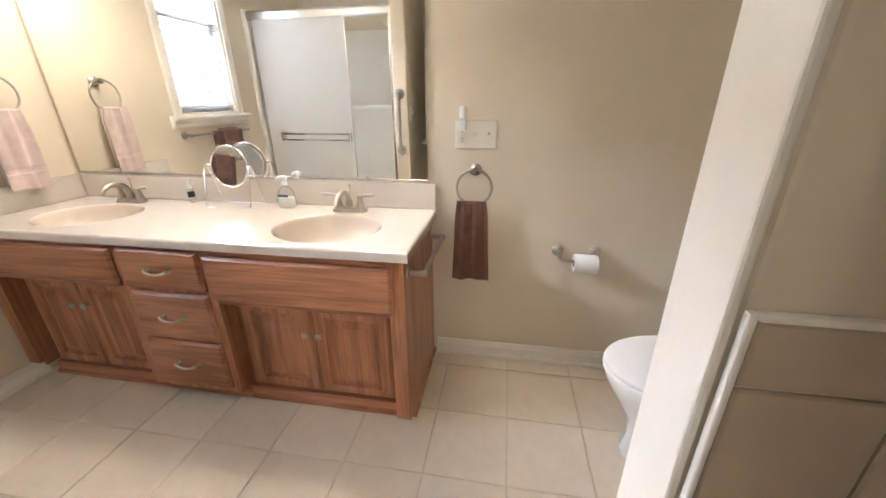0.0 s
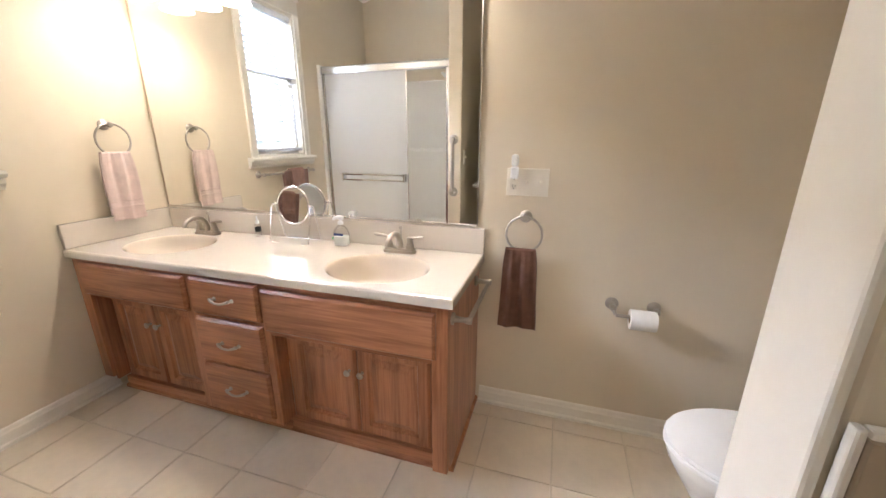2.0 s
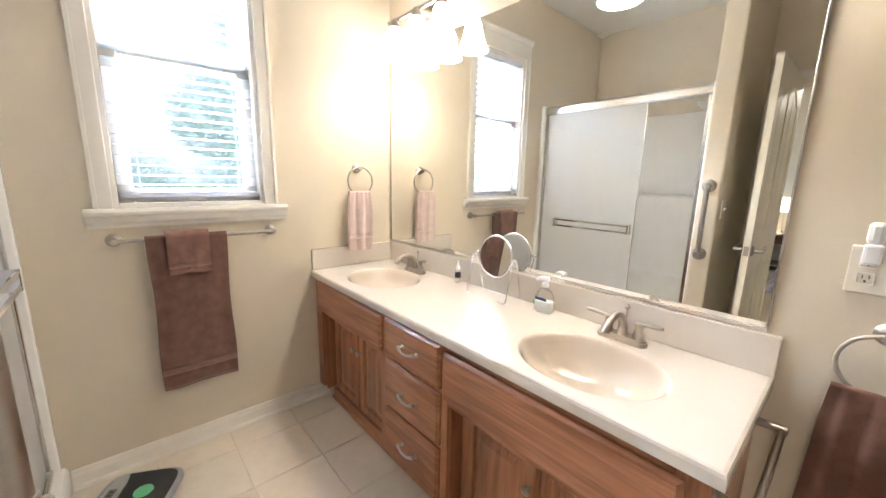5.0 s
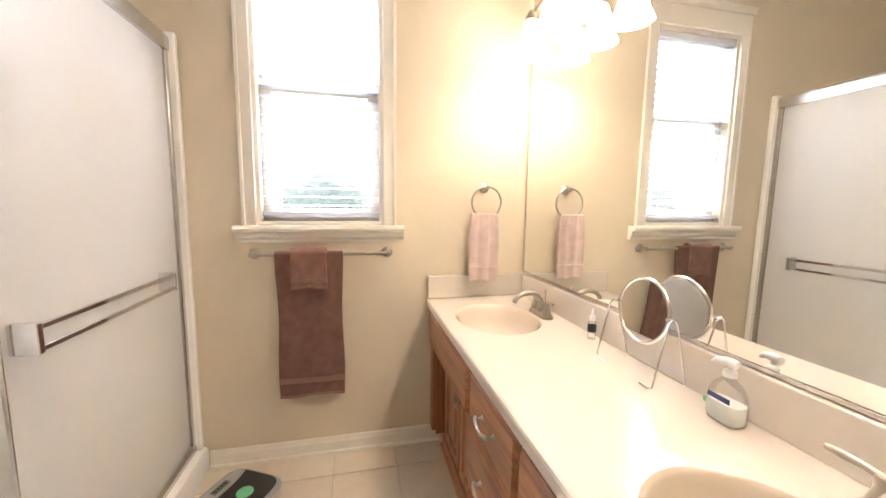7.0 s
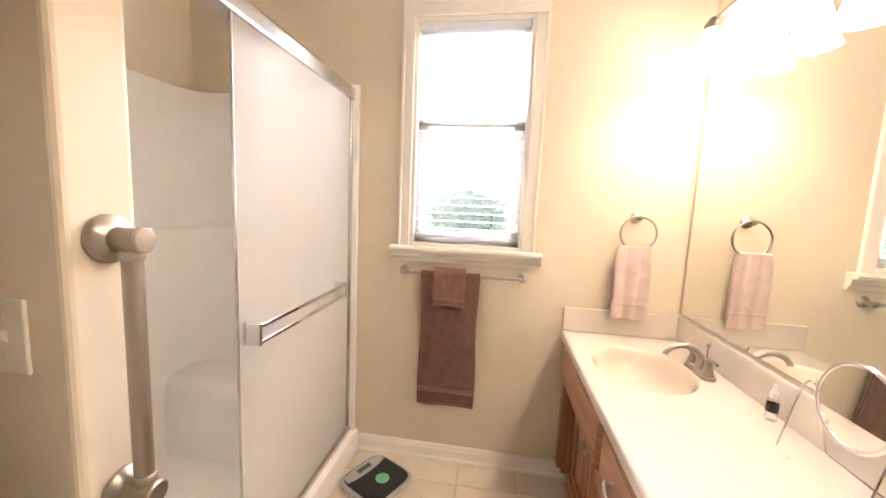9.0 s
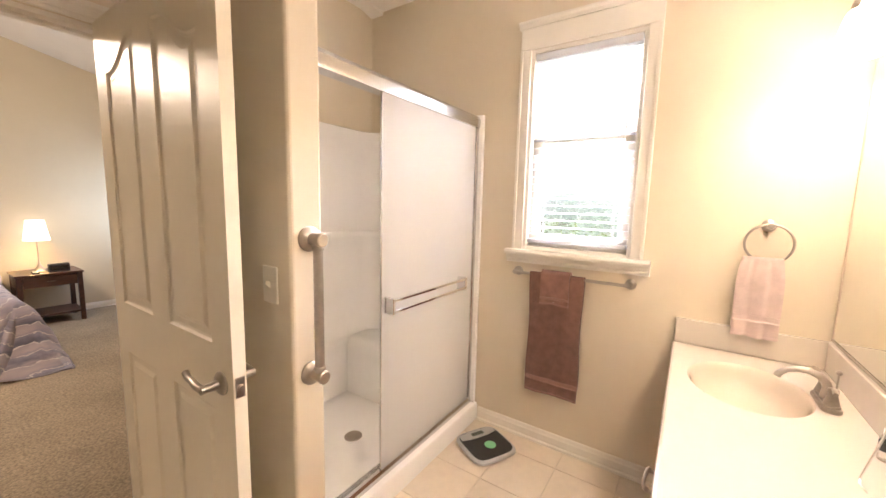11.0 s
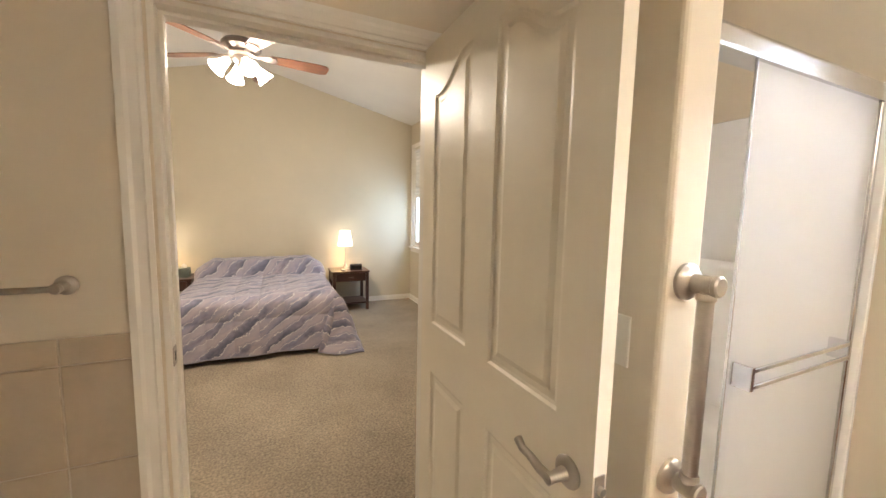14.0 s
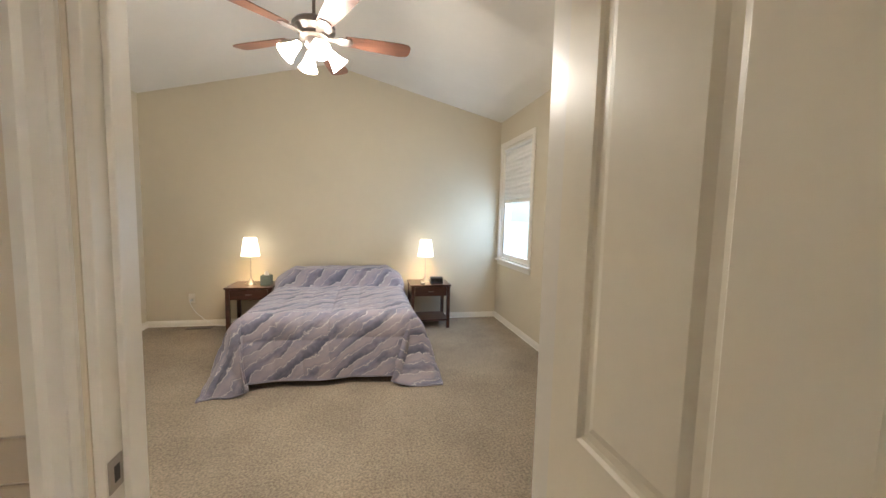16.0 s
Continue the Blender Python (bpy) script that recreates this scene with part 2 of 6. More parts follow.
CARPET = plain("beige_carpet", (0.315, 0.262, 0.198), 1.0, var=0.20, scale=2.0, bump=1.0, bump_scale=190, detail=10, spec=0.05)
_n, _l = nodes_of(CARPET)
_b = _n["Principled BSDF"]
_src = _b.inputs["Base Color"].links[0].from_socket
_tc, _f, _mr, _mx = _n.new("ShaderNodeTexCoord"), _n.new("ShaderNodeTexNoise"), _n.new("ShaderNodeMapRange"), _n.new("ShaderNodeMix")
_f.inputs["Scale"].default_value, _f.inputs["Detail"].default_value = 75, 4
_mr.inputs[1].default_value, _mr.inputs[2].default_value, _mr.inputs[3].default_value, _mr.inputs[4].default_value = 0.3, 0.7, 0.62, 1.25
_mx.data_type, _mx.blend_type = "RGBA", "MULTIPLY"
_mx.inputs[0].default_value = 1
_l.new(_tc.outputs["Object"], _f.inputs["Vector"])
_l.new(_f.outputs[0], _mr.inputs[0])
_l.new(_src, _mx.inputs[6])
_l.new(_mr.outputs[0], _mx.inputs[7])
_l.new(_mx.outputs[2], _b.inputs["Base Color"])

# quilt cloth: torn diagonal bands of slate, lavender and blush with pale torn edges
QUILT = bpy.data.materials.new("quilt_print")
_n, _l = nodes_of(QUILT)
_b = _n["Principled BSDF"]
_b.inputs["Roughness"].default_value, _b.inputs["Sheen Weight"].default_value = 0.75, 0.2
_uv, _sep = _n.new("ShaderNodeUVMap"), _n.new("ShaderNodeSeparateXYZ")
_uv.uv_map = "cloth"
_l.new(_uv.outputs[0], _sep.inputs[0])


def _math(op, a, b=None, c=None):
    q = _n.new("ShaderNodeMath")
    q.operation = op
    for i, v in enumerate((a, b, c)):
        if v is None:
            continue
        if isinstance(v, (int, float)):
            q.inputs[i].default_value = v
        else:
            _l.new(v, q.inputs[i])
    return q.outputs[0]


# cloth coordinates turned along the bands: _al runs with them, _ac across them
_al = _math("SUBTRACT", _math("MULTIPLY", _sep.outputs[0], 0.80), _math("MULTIPLY", _sep.outputs[1], 0.60))
_ac = _math("ADD", _math("MULTIPLY", _sep.outputs[0], 0.60), _math("MULTIPLY", _sep.outputs[1], 0.80))


def _noise(sa, sc, detail, seed):
    c, q = _n.new("ShaderNodeCombineXYZ"), _n.new("ShaderNodeTexNoise")
    _l.new(_math("MULTIPLY", _al, sa), c.inputs[0])
    _l.new(_math("MULTIPLY", _ac, sc), c.inputs[1])
    c.inputs[2].default_value = seed
    q.inputs["Scale"].default_value, q.inputs["Detail"].default_value, q.inputs["Roughness"].default_value = 1.0, detail, 0.62
    _l.new(c.outputs[0], q.inputs["Vector"])
    return q.outputs[0]


_tear = _math("ADD", _math("MULTIPLY", _noise(4.6, 3.2, 3, 0.3), 1.05), _math("MULTIPLY", _noise(34, 26, 5, 1.7), 0.36))
_band = _math("FRACT", _math("ADD", _math("MULTIPLY", _ac, 6.4), _tear))
_rp = _n.new("ShaderNodeValToRGB")
_cr = _rp.color_ramp
_cr.elements[0].position, _cr.elements[1].position = 0.0, 1.0
_cr.elements[0].color, _cr.elements[1].color = (0.56, 0.53, 0.58, 1), (0.095, 0.098, 0.150, 1)
for pos, c in ((0.025, (0.50, 0.47, 0.52)), (0.05, (0.35, 0.325, 0.385)), (0.34, (0.39, 0.345, 0.395)), (0.54, (0.23, 0.225, 0.305)), (0.85, (0.115, 0.118, 0.175))):
    q = _cr.elements.new(pos)
    q.color = (*c, 1)
_l.new(_band, _rp.inputs[0])
# broad brushed patches where the dark strokes fade into mauve, blush or blue-grey
_wash = _n.new("ShaderNodeValToRGB")
_wash.color_ramp.elements[0].position, _wash.color_ramp.elements[1].position = 0.36, 0.66
_wash.color_ramp.elements[0].color, _wash.color_ramp.elements[1].color = (0.22, 0.23, 0.33, 1), (0.42, 0.365, 0.40, 1)
_l.new(_noise(3.2, 9, 4, 4.1), _wash.inputs[0])
_amt = _n.new("ShaderNodeMapRange")
_amt.inputs[1].default_value, _amt.inputs[2].default_value, _amt.inputs[3].default_value, _amt.inputs[4].default_value = 0.42, 0.56, 0.0, 0.85
_l.new(_noise(2.4, 6, 5, 7.9), _amt.inputs[0])
_hue = _n.new("ShaderNodeMix")
_hue.data_type = "RGBA"
_l.new(_amt.outputs[0], _hue.inputs[0])
_l.new(_rp.outputs[0], _hue.inputs[6])
_l.new(_wash.outputs[0], _hue.inputs[7])
# thin torn highlights cross the strokes unevenly
_thin = _math("FRACT", _math("ADD", _math("MULTIPLY", _ac, 12.8), _math("MULTIPLY", _tear, 2.0)))
_hi = _n.new("ShaderNodeMix")
_hi.data_type = "RGBA"
_l.new(_math("MULTIPLY", _math("LESS_THAN", _thin, 0.075), _math("MULTIPLY", _noise(11, 7, 3, 11.0), 1.15)), _hi.inputs[0])
_l.new(_hue.outputs[2], _hi.inputs[6])
_hi.inputs[7].default_value = (0.74, 0.71, 0.70, 1)
_l.new(_hi.outputs[2], _b.inputs["Base Color"])
_n2 = _n.new("ShaderNodeTexNoise")
_n2.inputs["Scale"].default_value = 60
_l.new(_uv.outputs[0], _n2.inputs["Vector"])
_bn = _n.new("ShaderNodeBump")
_bn.inputs["Strength"].default_value, _bn.inputs["Distance"].default_value = 0.4, 0.002
_l.new(_n2.outputs[0], _bn.inputs["Height"])
_l.new(_bn.outputs[0], _b.inputs["Normal"])


# ---- mesh helpers ----
def part(name, bm, material, parent=None, label="", smooth=False):
    me = bpy.data.meshes.new(name)
    bmesh.ops.recalc_face_normals(bm, faces=bm.faces)
    bm.to_mesh(me)
    bm.free()
    me.materials.append(material)
    if smooth:
        for p in me.polygons:
            p.use_smooth = True
        me.set_sharp_from_angle(angle=radians(38))
    ob = new(name, me)
    if parent is not None:
        ob.parent = parent
        root = Matrix.Identity(4)
        chain = parent
        while chain is not None:
            root = chain.matrix_basis @ root if chain.parent is None else root
            chain = chain.parent
        ob.matrix_parent_inverse = root.inverted() if parent.parent is None else Matrix.Identity(4)
    if label:
        tagged(ob, label)
    return ob


def thing(name, at, label, category, group="", kind=""):
    ob = new(name)
    ob.empty_display_size = 0.1
    ob.location = at
    ob.matrix_basis = Matrix.Translation(at)
    return tagged(ob, label, category, group, kind)


def box(bm, x0, x1, y0, y1, z0, z1, bevel=0.0, seg=2, m=None):
    r = bmesh.ops.create_cube(bm, size=1)
    vs = r["verts"]
    for v in vs:
        v.co = Vector((x0 + (v.co.x + 0.5) * (x1 - x0), y0 + (v.co.y + 0.5) * (y1 - y0), z0 + (v.co.z + 0.5) * (z1 - z0)))
    if bevel:
        es = list({e for v in vs for e in v.link_edges})
        out = bmesh.ops.bevel(bm, geom=es, offset=bevel, segments=seg, affect="EDGES", profile=0.5)
        vs = list({v for f in out["faces"] for v in f.verts} | {v for v in vs if v.is_valid})
    if m is not None:
        bmesh.ops.transform(bm, matrix=m, verts=[v for v in vs if v.is_valid])
    return bm


def cuboid(x0, x1, y0, y1, z0, z1, bevel=0.0, seg=2, m=None):
    return box(bmesh.new(), x0, x1, y0, y1, z0, z1, bevel, seg, m)


def lathe(profile, at=(0, 0, 0), axis=(0, 0, 1), seg=24, bm=None):
    """A turned solid: (radius, height) pairs round an axis through at."""
    bm = bm or bmesh.new()
    rot = Vector((0, 0, 1)).rotation_difference(Vector(axis).normalized()).to_matrix()
    rings = []
    for r, h in profile:
        if r < 1e-5:
            rings.append([bm.verts.new(rot @ Vector((0, 0, h)) + Vector(at))])
        else:
            rings.append([bm.verts.new(rot @ Vector((r * math.cos(a), r * math.sin(a), h)) + Vector(at))
                          for a in (2 * math.pi * i / seg for i in range(seg))])
    for a, b in zip(rings, rings[1:]):
        for i in range(seg):
            j = (i + 1) % seg
            q = [a[i % len(a)], a[j % len(a)], b[j % len(b)], b[i % len(b)]]
            q = list(dict.fromkeys(q))
            if len(q) > 2:
                try:
                    bm.faces.new(q)
                except ValueError:
                    pass
    for ring in (rings[0], rings[-1]):
        if len(ring) > 2 and profile[0] != profile[-1]:
            try:
                bm.faces.new(ring)
            except ValueError:
                pass
    return bm


def tube(pts, r, seg=10, closed=False, bm=None, caps=True):
    """A round bar through points; r is one radius or one for each point."""
    bm = bm or bmesh.new()
    pts = [Vector(p) for p in pts]
    n = len(pts)
    rs = r if isinstance(r, (list, tuple)) else [r] * n
    rings, up = [], None
    for i, p in enumerate(pts):
        a = pts[(i - 1) % n] if closed or i else pts[0]
        b = pts[(i + 1) % n] if closed or i < n - 1 else pts[-1]
        d = (b - a).normalized()
        if up is None:
            up = d.orthogonal().normalized()
        up = (up - d * up.dot(d)).normalized()
        side = d.cross(up)
        rings.append([bm.verts.new(p + rs[i] * (up * math.cos(q) + side * math.sin(q))) for q in (2 * math.pi * k / seg for k in range(seg))])
    pairs = list(zip(rings, rings[1:])) + ([(rings[-1], rings[0])] if closed else [])
    for a, b in pairs:
        for k in range(seg):
            bm.faces.new([a[k], a[(k + 1) % seg], b[(k + 1) % seg], b[k]])
    if caps and not closed:
        bm.faces.new(rings[0]), bm.faces.new(rings[-1])
    return bm


def prism(outline, axis, a0, a1, bm=None):
    """Extrudes a closed outline of 2D points along an axis."""
    bm = bm or bmesh.new()
    def at(p, a):
        return {"x": (a, p[0], p[1]), "y": (p[0], a, p[1]), "z": (p[0], p[1], a)}[axis]
    lo, hi = [bm.verts.new(at(p, a0)) for p in outline], [bm.verts.new(at(p, a1)) for p in outline]
    n = len(outline)
    for i in range(n):
        bm.faces.new([lo[i], lo[(i + 1) % n], hi[(i + 1) % n], hi[i]])
    bm.faces.new(lo), bm.faces.new(hi)
    return bm


def arc(c, r, a0, a1, n, f=lambda a, b: (a, b)):
    return [f(c[0] + r * math.cos(radians(a0 + (a1 - a0) * i / n)), c[1] + r * math.sin(radians(a0 + (a1 - a0) * i / n))) for i in range(n + 1)]


def sheet(nu, nv, f, thick=0.0, uv=None):
    """A grid of points f(u, v), with thickness along its normals where given."""
    bm = bmesh.new()
    g = [[bm.verts.new(f(i / nu, j / nv)) for j in range(nv + 1)] for i in range(nu + 1)]
    lay = bm.loops.layers.uv.new("cloth") if uv else None
    for i in range(nu):
        for j in range(nv):
            fc = bm.faces.new([g[i][j], g[i + 1][j], g[i + 1][j + 1], g[i][j + 1]])
            if uv:
                for lp, (a, b) in zip(fc.loops, ((i, j), (i + 1, j), (i + 1, j + 1), (i, j + 1))):
                    lp[lay].uv = uv(a / nu, b / nv)
    if thick:
        bmesh.ops.recalc_face_normals(bm, faces=bm.faces)
        top = list(bm.verts)
        bm.normal_update()
        low = {v: bm.verts.new(v.co - v.normal * thick) for v in top}
        faces = list(bm.faces)
        for fc in faces:
            bm.faces.new([low[v] for v in reversed(fc.verts)])
        for e in [e for e in bm.edges if e.is_boundary and e.verts[0] in low and e.verts[1] in low]:
            a, b = e.verts
            bm.faces.new([a, b, low[b], low[a]])
    return bm


def structure(name, bm, material, label, category, parent=None):
    return tagged(part(name, bm, material, parent), label, category, kind="structure")

# ---- the plan ----
XW, YN, XE = -1.940, 1.705, 1.46          # bathroom walls
YS, WT = -0.667, 0.12                     # door wall and its thickness
WX0, WX1, WY = -0.620, -0.504, 0.189        # partition beside the shower
ZC = 2.80                                 # bathroom ceiling
DX0, DX1, DZ = -0.350, 0.542, 2.045       # doorway
BX0, BX1, BY = -1.785, 2.73, -5.043        # bedroom
EAVE, RIDGE, RX = 2.81, 3.37, 0.55
PX, PY0, PY1 = 0.536, 0.419, 0.530        # partition between bath and toilet
SB = -0.90                                # back of the shower


def wall_with_hole(axis, a0, a1, t0, t1, z0, z1, h0, h1, hz0, hz1):
    """A wall along x or y, t0..t1 thick, with one rectangular opening right through it."""
    bm = bmesh.new()
    cells = [(a0, h0, z0, z1), (h1, a1, z0, z1), (h0, h1, hz1, z1)]
    if hz0 > z0:
        cells.append((h0, h1, z0, hz0))
    for p, q, r, s in cells:
        if axis == "x":
            box(bm, p, q, t0, t1, r, s)
        else:
            box(bm, t0, t1, p, q, r, s)
    bmesh.ops.remove_doubles(bm, verts=bm.verts, dist=1e-4)
    return bm


# bathroom shell
structure("wall_north", cuboid(XW - 0.2, XE + 0.12, YN, YN + 0.12, -0.02, ZC + 0.1), WALL, "beige painted plaster wall behind the vanity", "wall")
WINY0, WINY1, WINZ0, WINZ1 = 0.350, 0.940, 1.178, 2.310
structure("wall_west", wall_with_hole("y", SB - 0.09, YN, XW - 0.2, XW, -0.02, ZC + 0.1, WINY0, WINY1, WINZ0, WINZ1), WALL, "beige painted plaster wall with a window", "wall")
structure("wall_east", cuboid(XE, XE + 0.12, YS - WT, YN, -0.02, ZC + 0.1), WALL, "beige painted plaster wall", "wall")
structure("wall_south", wall_with_hole("x", WX1, XE, YS - WT, YS, -0.02, ZC + 0.1, DX0, DX1, -0.02, DZ), WALL, "beige painted plaster wall with a doorway", "wall")
structure("wall_shower_back", cuboid(XW, WX0, SB - 0.09, SB, -0.02, ZC + 0.1), WALL, "beige painted wall above the shower", "wall")
structure("wall_partition_shower", cuboid(WX0, WX1, SB - 0.09, WY, -0.02, ZC + 0.1, 0.012, 3), WALL, "beige painted partition with rounded corners beside the shower", "wall")
structure("wall_partition_toilet", cuboid(PX, XE, PY0, PY1, -0.02, ZC + 0.1, 0.010, 3), WALL, "beige painted partition beside the toilet", "wall")
structure("ceiling", cuboid(XW - 0.2, XE + 0.12, SB - 0.09, YN + 0.12, ZC, ZC + 0.1), CEIL, "off-white painted bathroom ceiling", "ceiling")
# thin white layer over the partition's end
structure("partition_end_layer", cuboid(PX - 0.014, PX - 0.001, PY0 - 0.002, PY1 + 0.002, 0, ZC, 0.004), WHITE, "thin white layer on the partition end", "trim")

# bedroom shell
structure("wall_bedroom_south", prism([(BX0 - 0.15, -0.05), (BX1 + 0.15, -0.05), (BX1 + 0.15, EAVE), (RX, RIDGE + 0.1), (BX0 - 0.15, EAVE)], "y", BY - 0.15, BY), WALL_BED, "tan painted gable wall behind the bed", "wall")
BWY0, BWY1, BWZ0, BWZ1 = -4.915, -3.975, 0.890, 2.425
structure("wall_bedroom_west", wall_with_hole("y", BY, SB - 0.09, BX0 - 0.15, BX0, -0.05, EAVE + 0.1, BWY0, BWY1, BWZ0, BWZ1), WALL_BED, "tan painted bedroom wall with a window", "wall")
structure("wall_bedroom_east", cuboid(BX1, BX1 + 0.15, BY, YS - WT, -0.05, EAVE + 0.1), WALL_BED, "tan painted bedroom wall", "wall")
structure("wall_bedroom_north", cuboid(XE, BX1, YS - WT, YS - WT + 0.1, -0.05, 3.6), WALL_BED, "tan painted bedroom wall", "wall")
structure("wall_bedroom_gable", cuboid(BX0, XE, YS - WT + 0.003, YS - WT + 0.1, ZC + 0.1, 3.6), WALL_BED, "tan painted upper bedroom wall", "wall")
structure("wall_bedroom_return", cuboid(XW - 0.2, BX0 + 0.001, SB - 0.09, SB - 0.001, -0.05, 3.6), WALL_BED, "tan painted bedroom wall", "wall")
bm = bmesh.new()
prism([(BX0 - 0.15, EAVE - 0.035), (RX, RIDGE), (BX1 + 0.15, EAVE - 0.035), (BX1 + 0.15, EAVE + 0.15), (RX, RIDGE + 0.18), (BX0 - 0.15, EAVE + 0.15)], "y", BY, YS - WT, bm)
structure("ceiling_bedroom", bm, CEIL, "off-white vaulted bedroom ceiling", "ceiling")
structure("floor_bedroom", cuboid(BX0, BX1, BY, YS - 0.06, -0.05, 0.012), CARPET, "beige cut-pile carpet", "carpet")
floor = structure("floor", cuboid(XW, XE, YS - 0.06, YN, -0.05, -0.004), GROUT, "beige ceramic tile floor with tan grout", "floor")
structure("floor_shower_base", cuboid(XW, WX0, SB, YS - 0.06, -0.05, -0.004), GROUT, "grout bed under the shower", "floor")

# baseboards with a moulded top
def baseboard(axis, a0, a1, at, side, h=0.085, name="baseboard"):
    t = 0.015 * side
    prof = [(at, 0.0), (at + t, 0.0), (at + t, h * 0.70), (at + t * 0.75, h * 0.78), (at + t * 0.55, h * 0.93), (at + t * 0.25, h), (at, h)]
    shoe = 0.012 * side
    if axis == "x":
        bm = prism(prof, "x", a0, a1)
        prism([(at + t, 0), (at + t + shoe, 0), (at + t + shoe * 0.8, 0.012), (at + t, 0.018)], "x", a0, a1, bm)
    else:
        bm = prism(prof, "y", a0, a1)
        prism([(at + t, 0), (at + t + shoe, 0), (at + t + shoe * 0.8, 0.012), (at + t, 0.018)], "y", a0, a1, bm)
    return structure(name, bm, WHITE, "cream painted wooden baseboard", "baseboard")


baseboard("x", 0.0, XE, YN, -1)
baseboard("y", 0.098, 1.235, XW, 1)
baseboard("y", PY1, YN, XE, -1)
baseboard("x", BX0, BX1, BY, 1)
baseboard("y", BY, SB - 0.1, BX0, 1)
baseboard("y", BY, YS - WT, BX1, -1)

# door frame: jambs, stops and moulded casings on the bathroom side
def casing(name, outline_fn):
    return structure(name, outline_fn, WHITE, "cream painted moulded door casing", "trim")


def casing_profile(a, s, y):
    """Stepped casing section: a is the inner edge, s the side it grows to, y the wall face."""
    return [(a, y), (a, y + 0.010), (a + s * 0.012, y + 0.013), (a + s * 0.018, y + 0.010), (a + s * 0.040, y + 0.012), (a + s * 0.050, y + 0.018), (a + s * 0.068, y + 0.018), (a + s * 0.068, y)]


casing("trim_door_east", prism(casing_profile(DX1 + 0.008, 1, YS), "z", 0, DZ + 0.060))
casing("trim_door_west", prism(casing_profile(DX0 - 0.012, -1, YS), "z", 0, DZ + 0.060))
bm = prism([(y, DZ + 0.004 + (a - DX1 - 0.008)) for a, y in casing_profile(DX1 + 0.008, 1, YS)], "x", DX0 - 0.085, DX1 + 0.080)
casing("trim_door_head", bm)
bm = bmesh.new()
box(bm, DX1 - 0.018, DX1, YS - WT - 0.003, YS - 0.002, 0.0, DZ - 0.002, 0.002)
box(bm, DX1 - 0.030, DX1 - 0.018, YS - 0.075, YS - 0.045, 0.0, DZ - 0.014, 0.002)
structure("trim_jamb_east", bm, WHITE, "cream painted door jamb with a stop", "trim")
bm = bmesh.new()
box(bm, DX0, DX0 + 0.018, YS - WT - 0.003, YS - 0.002, 0.0, DZ - 0.002, 0.002)
structure("trim_jamb_west", bm, WHITE, "cream painted hinge jamb", "trim")
bm = bmesh.new()
box(bm, DX0 + 0.018, DX1 - 0.018, YS - WT - 0.003, YS - 0.002, DZ - 0.018, DZ, 0.002)
box(bm, DX0 + 0.018, DX1 - 0.030, YS - 0.075, YS - 0.045, DZ - 0.030, DZ - 0.018, 0.002)
structure("trim_jamb_head", bm, WHITE, "cream painted door head with a stop", "trim")
strike = thing("strike_plate", (DX1 - 0.019, YS - 0.022, 0.93), "brushed nickel strike plate on the door jamb", "strike plate")
bm = cuboid(DX1 - 0.0215, DX1 - 0.0185, YS - 0.040, YS - 0.004, 0.955, 1.015, 0.001)
part("plate", bm, NICKEL, strike)
part("latch_opening", cuboid(DX1 - 0.0222, DX1 - 0.0214, YS - 0.030, YS - 0.016, 0.970, 1.000), DARKP, strike, "dark latch opening")

# ---- bathroom door, open at a right angle ----
LEAF_W, LEAF_H, LEAF_T = 0.872, 2.035, 0.035
door = thing("door_1", (DX0 + 0.002, YS + 0.004, 0.015), "cream four-panel door with arched top panels, standing open", "door", kind="structure")


def panel_outline(u0, u1, z0, z1, arch):
    """Outline in the door's own plane; the top follows half of a cathedral arch."""
    pts = [(u0, z0), (u1, z0)]
    if not arch:
        return pts + [(u1, z1), (u0, z1)]
    n = 14
    for i in range(n + 1):
        k = i / n
        s = 0.5 - 0.5 * math.cos(math.pi * min(1, max(0, (k - 0.12) / 0.76)))
        lo, hi = z1 - 0.088, z1
        zz = hi + (lo - hi) * s if arch > 0 else lo + (hi - lo) * s
        pts.append((u1 + (u0 - u1) * k, zz))
    return pts


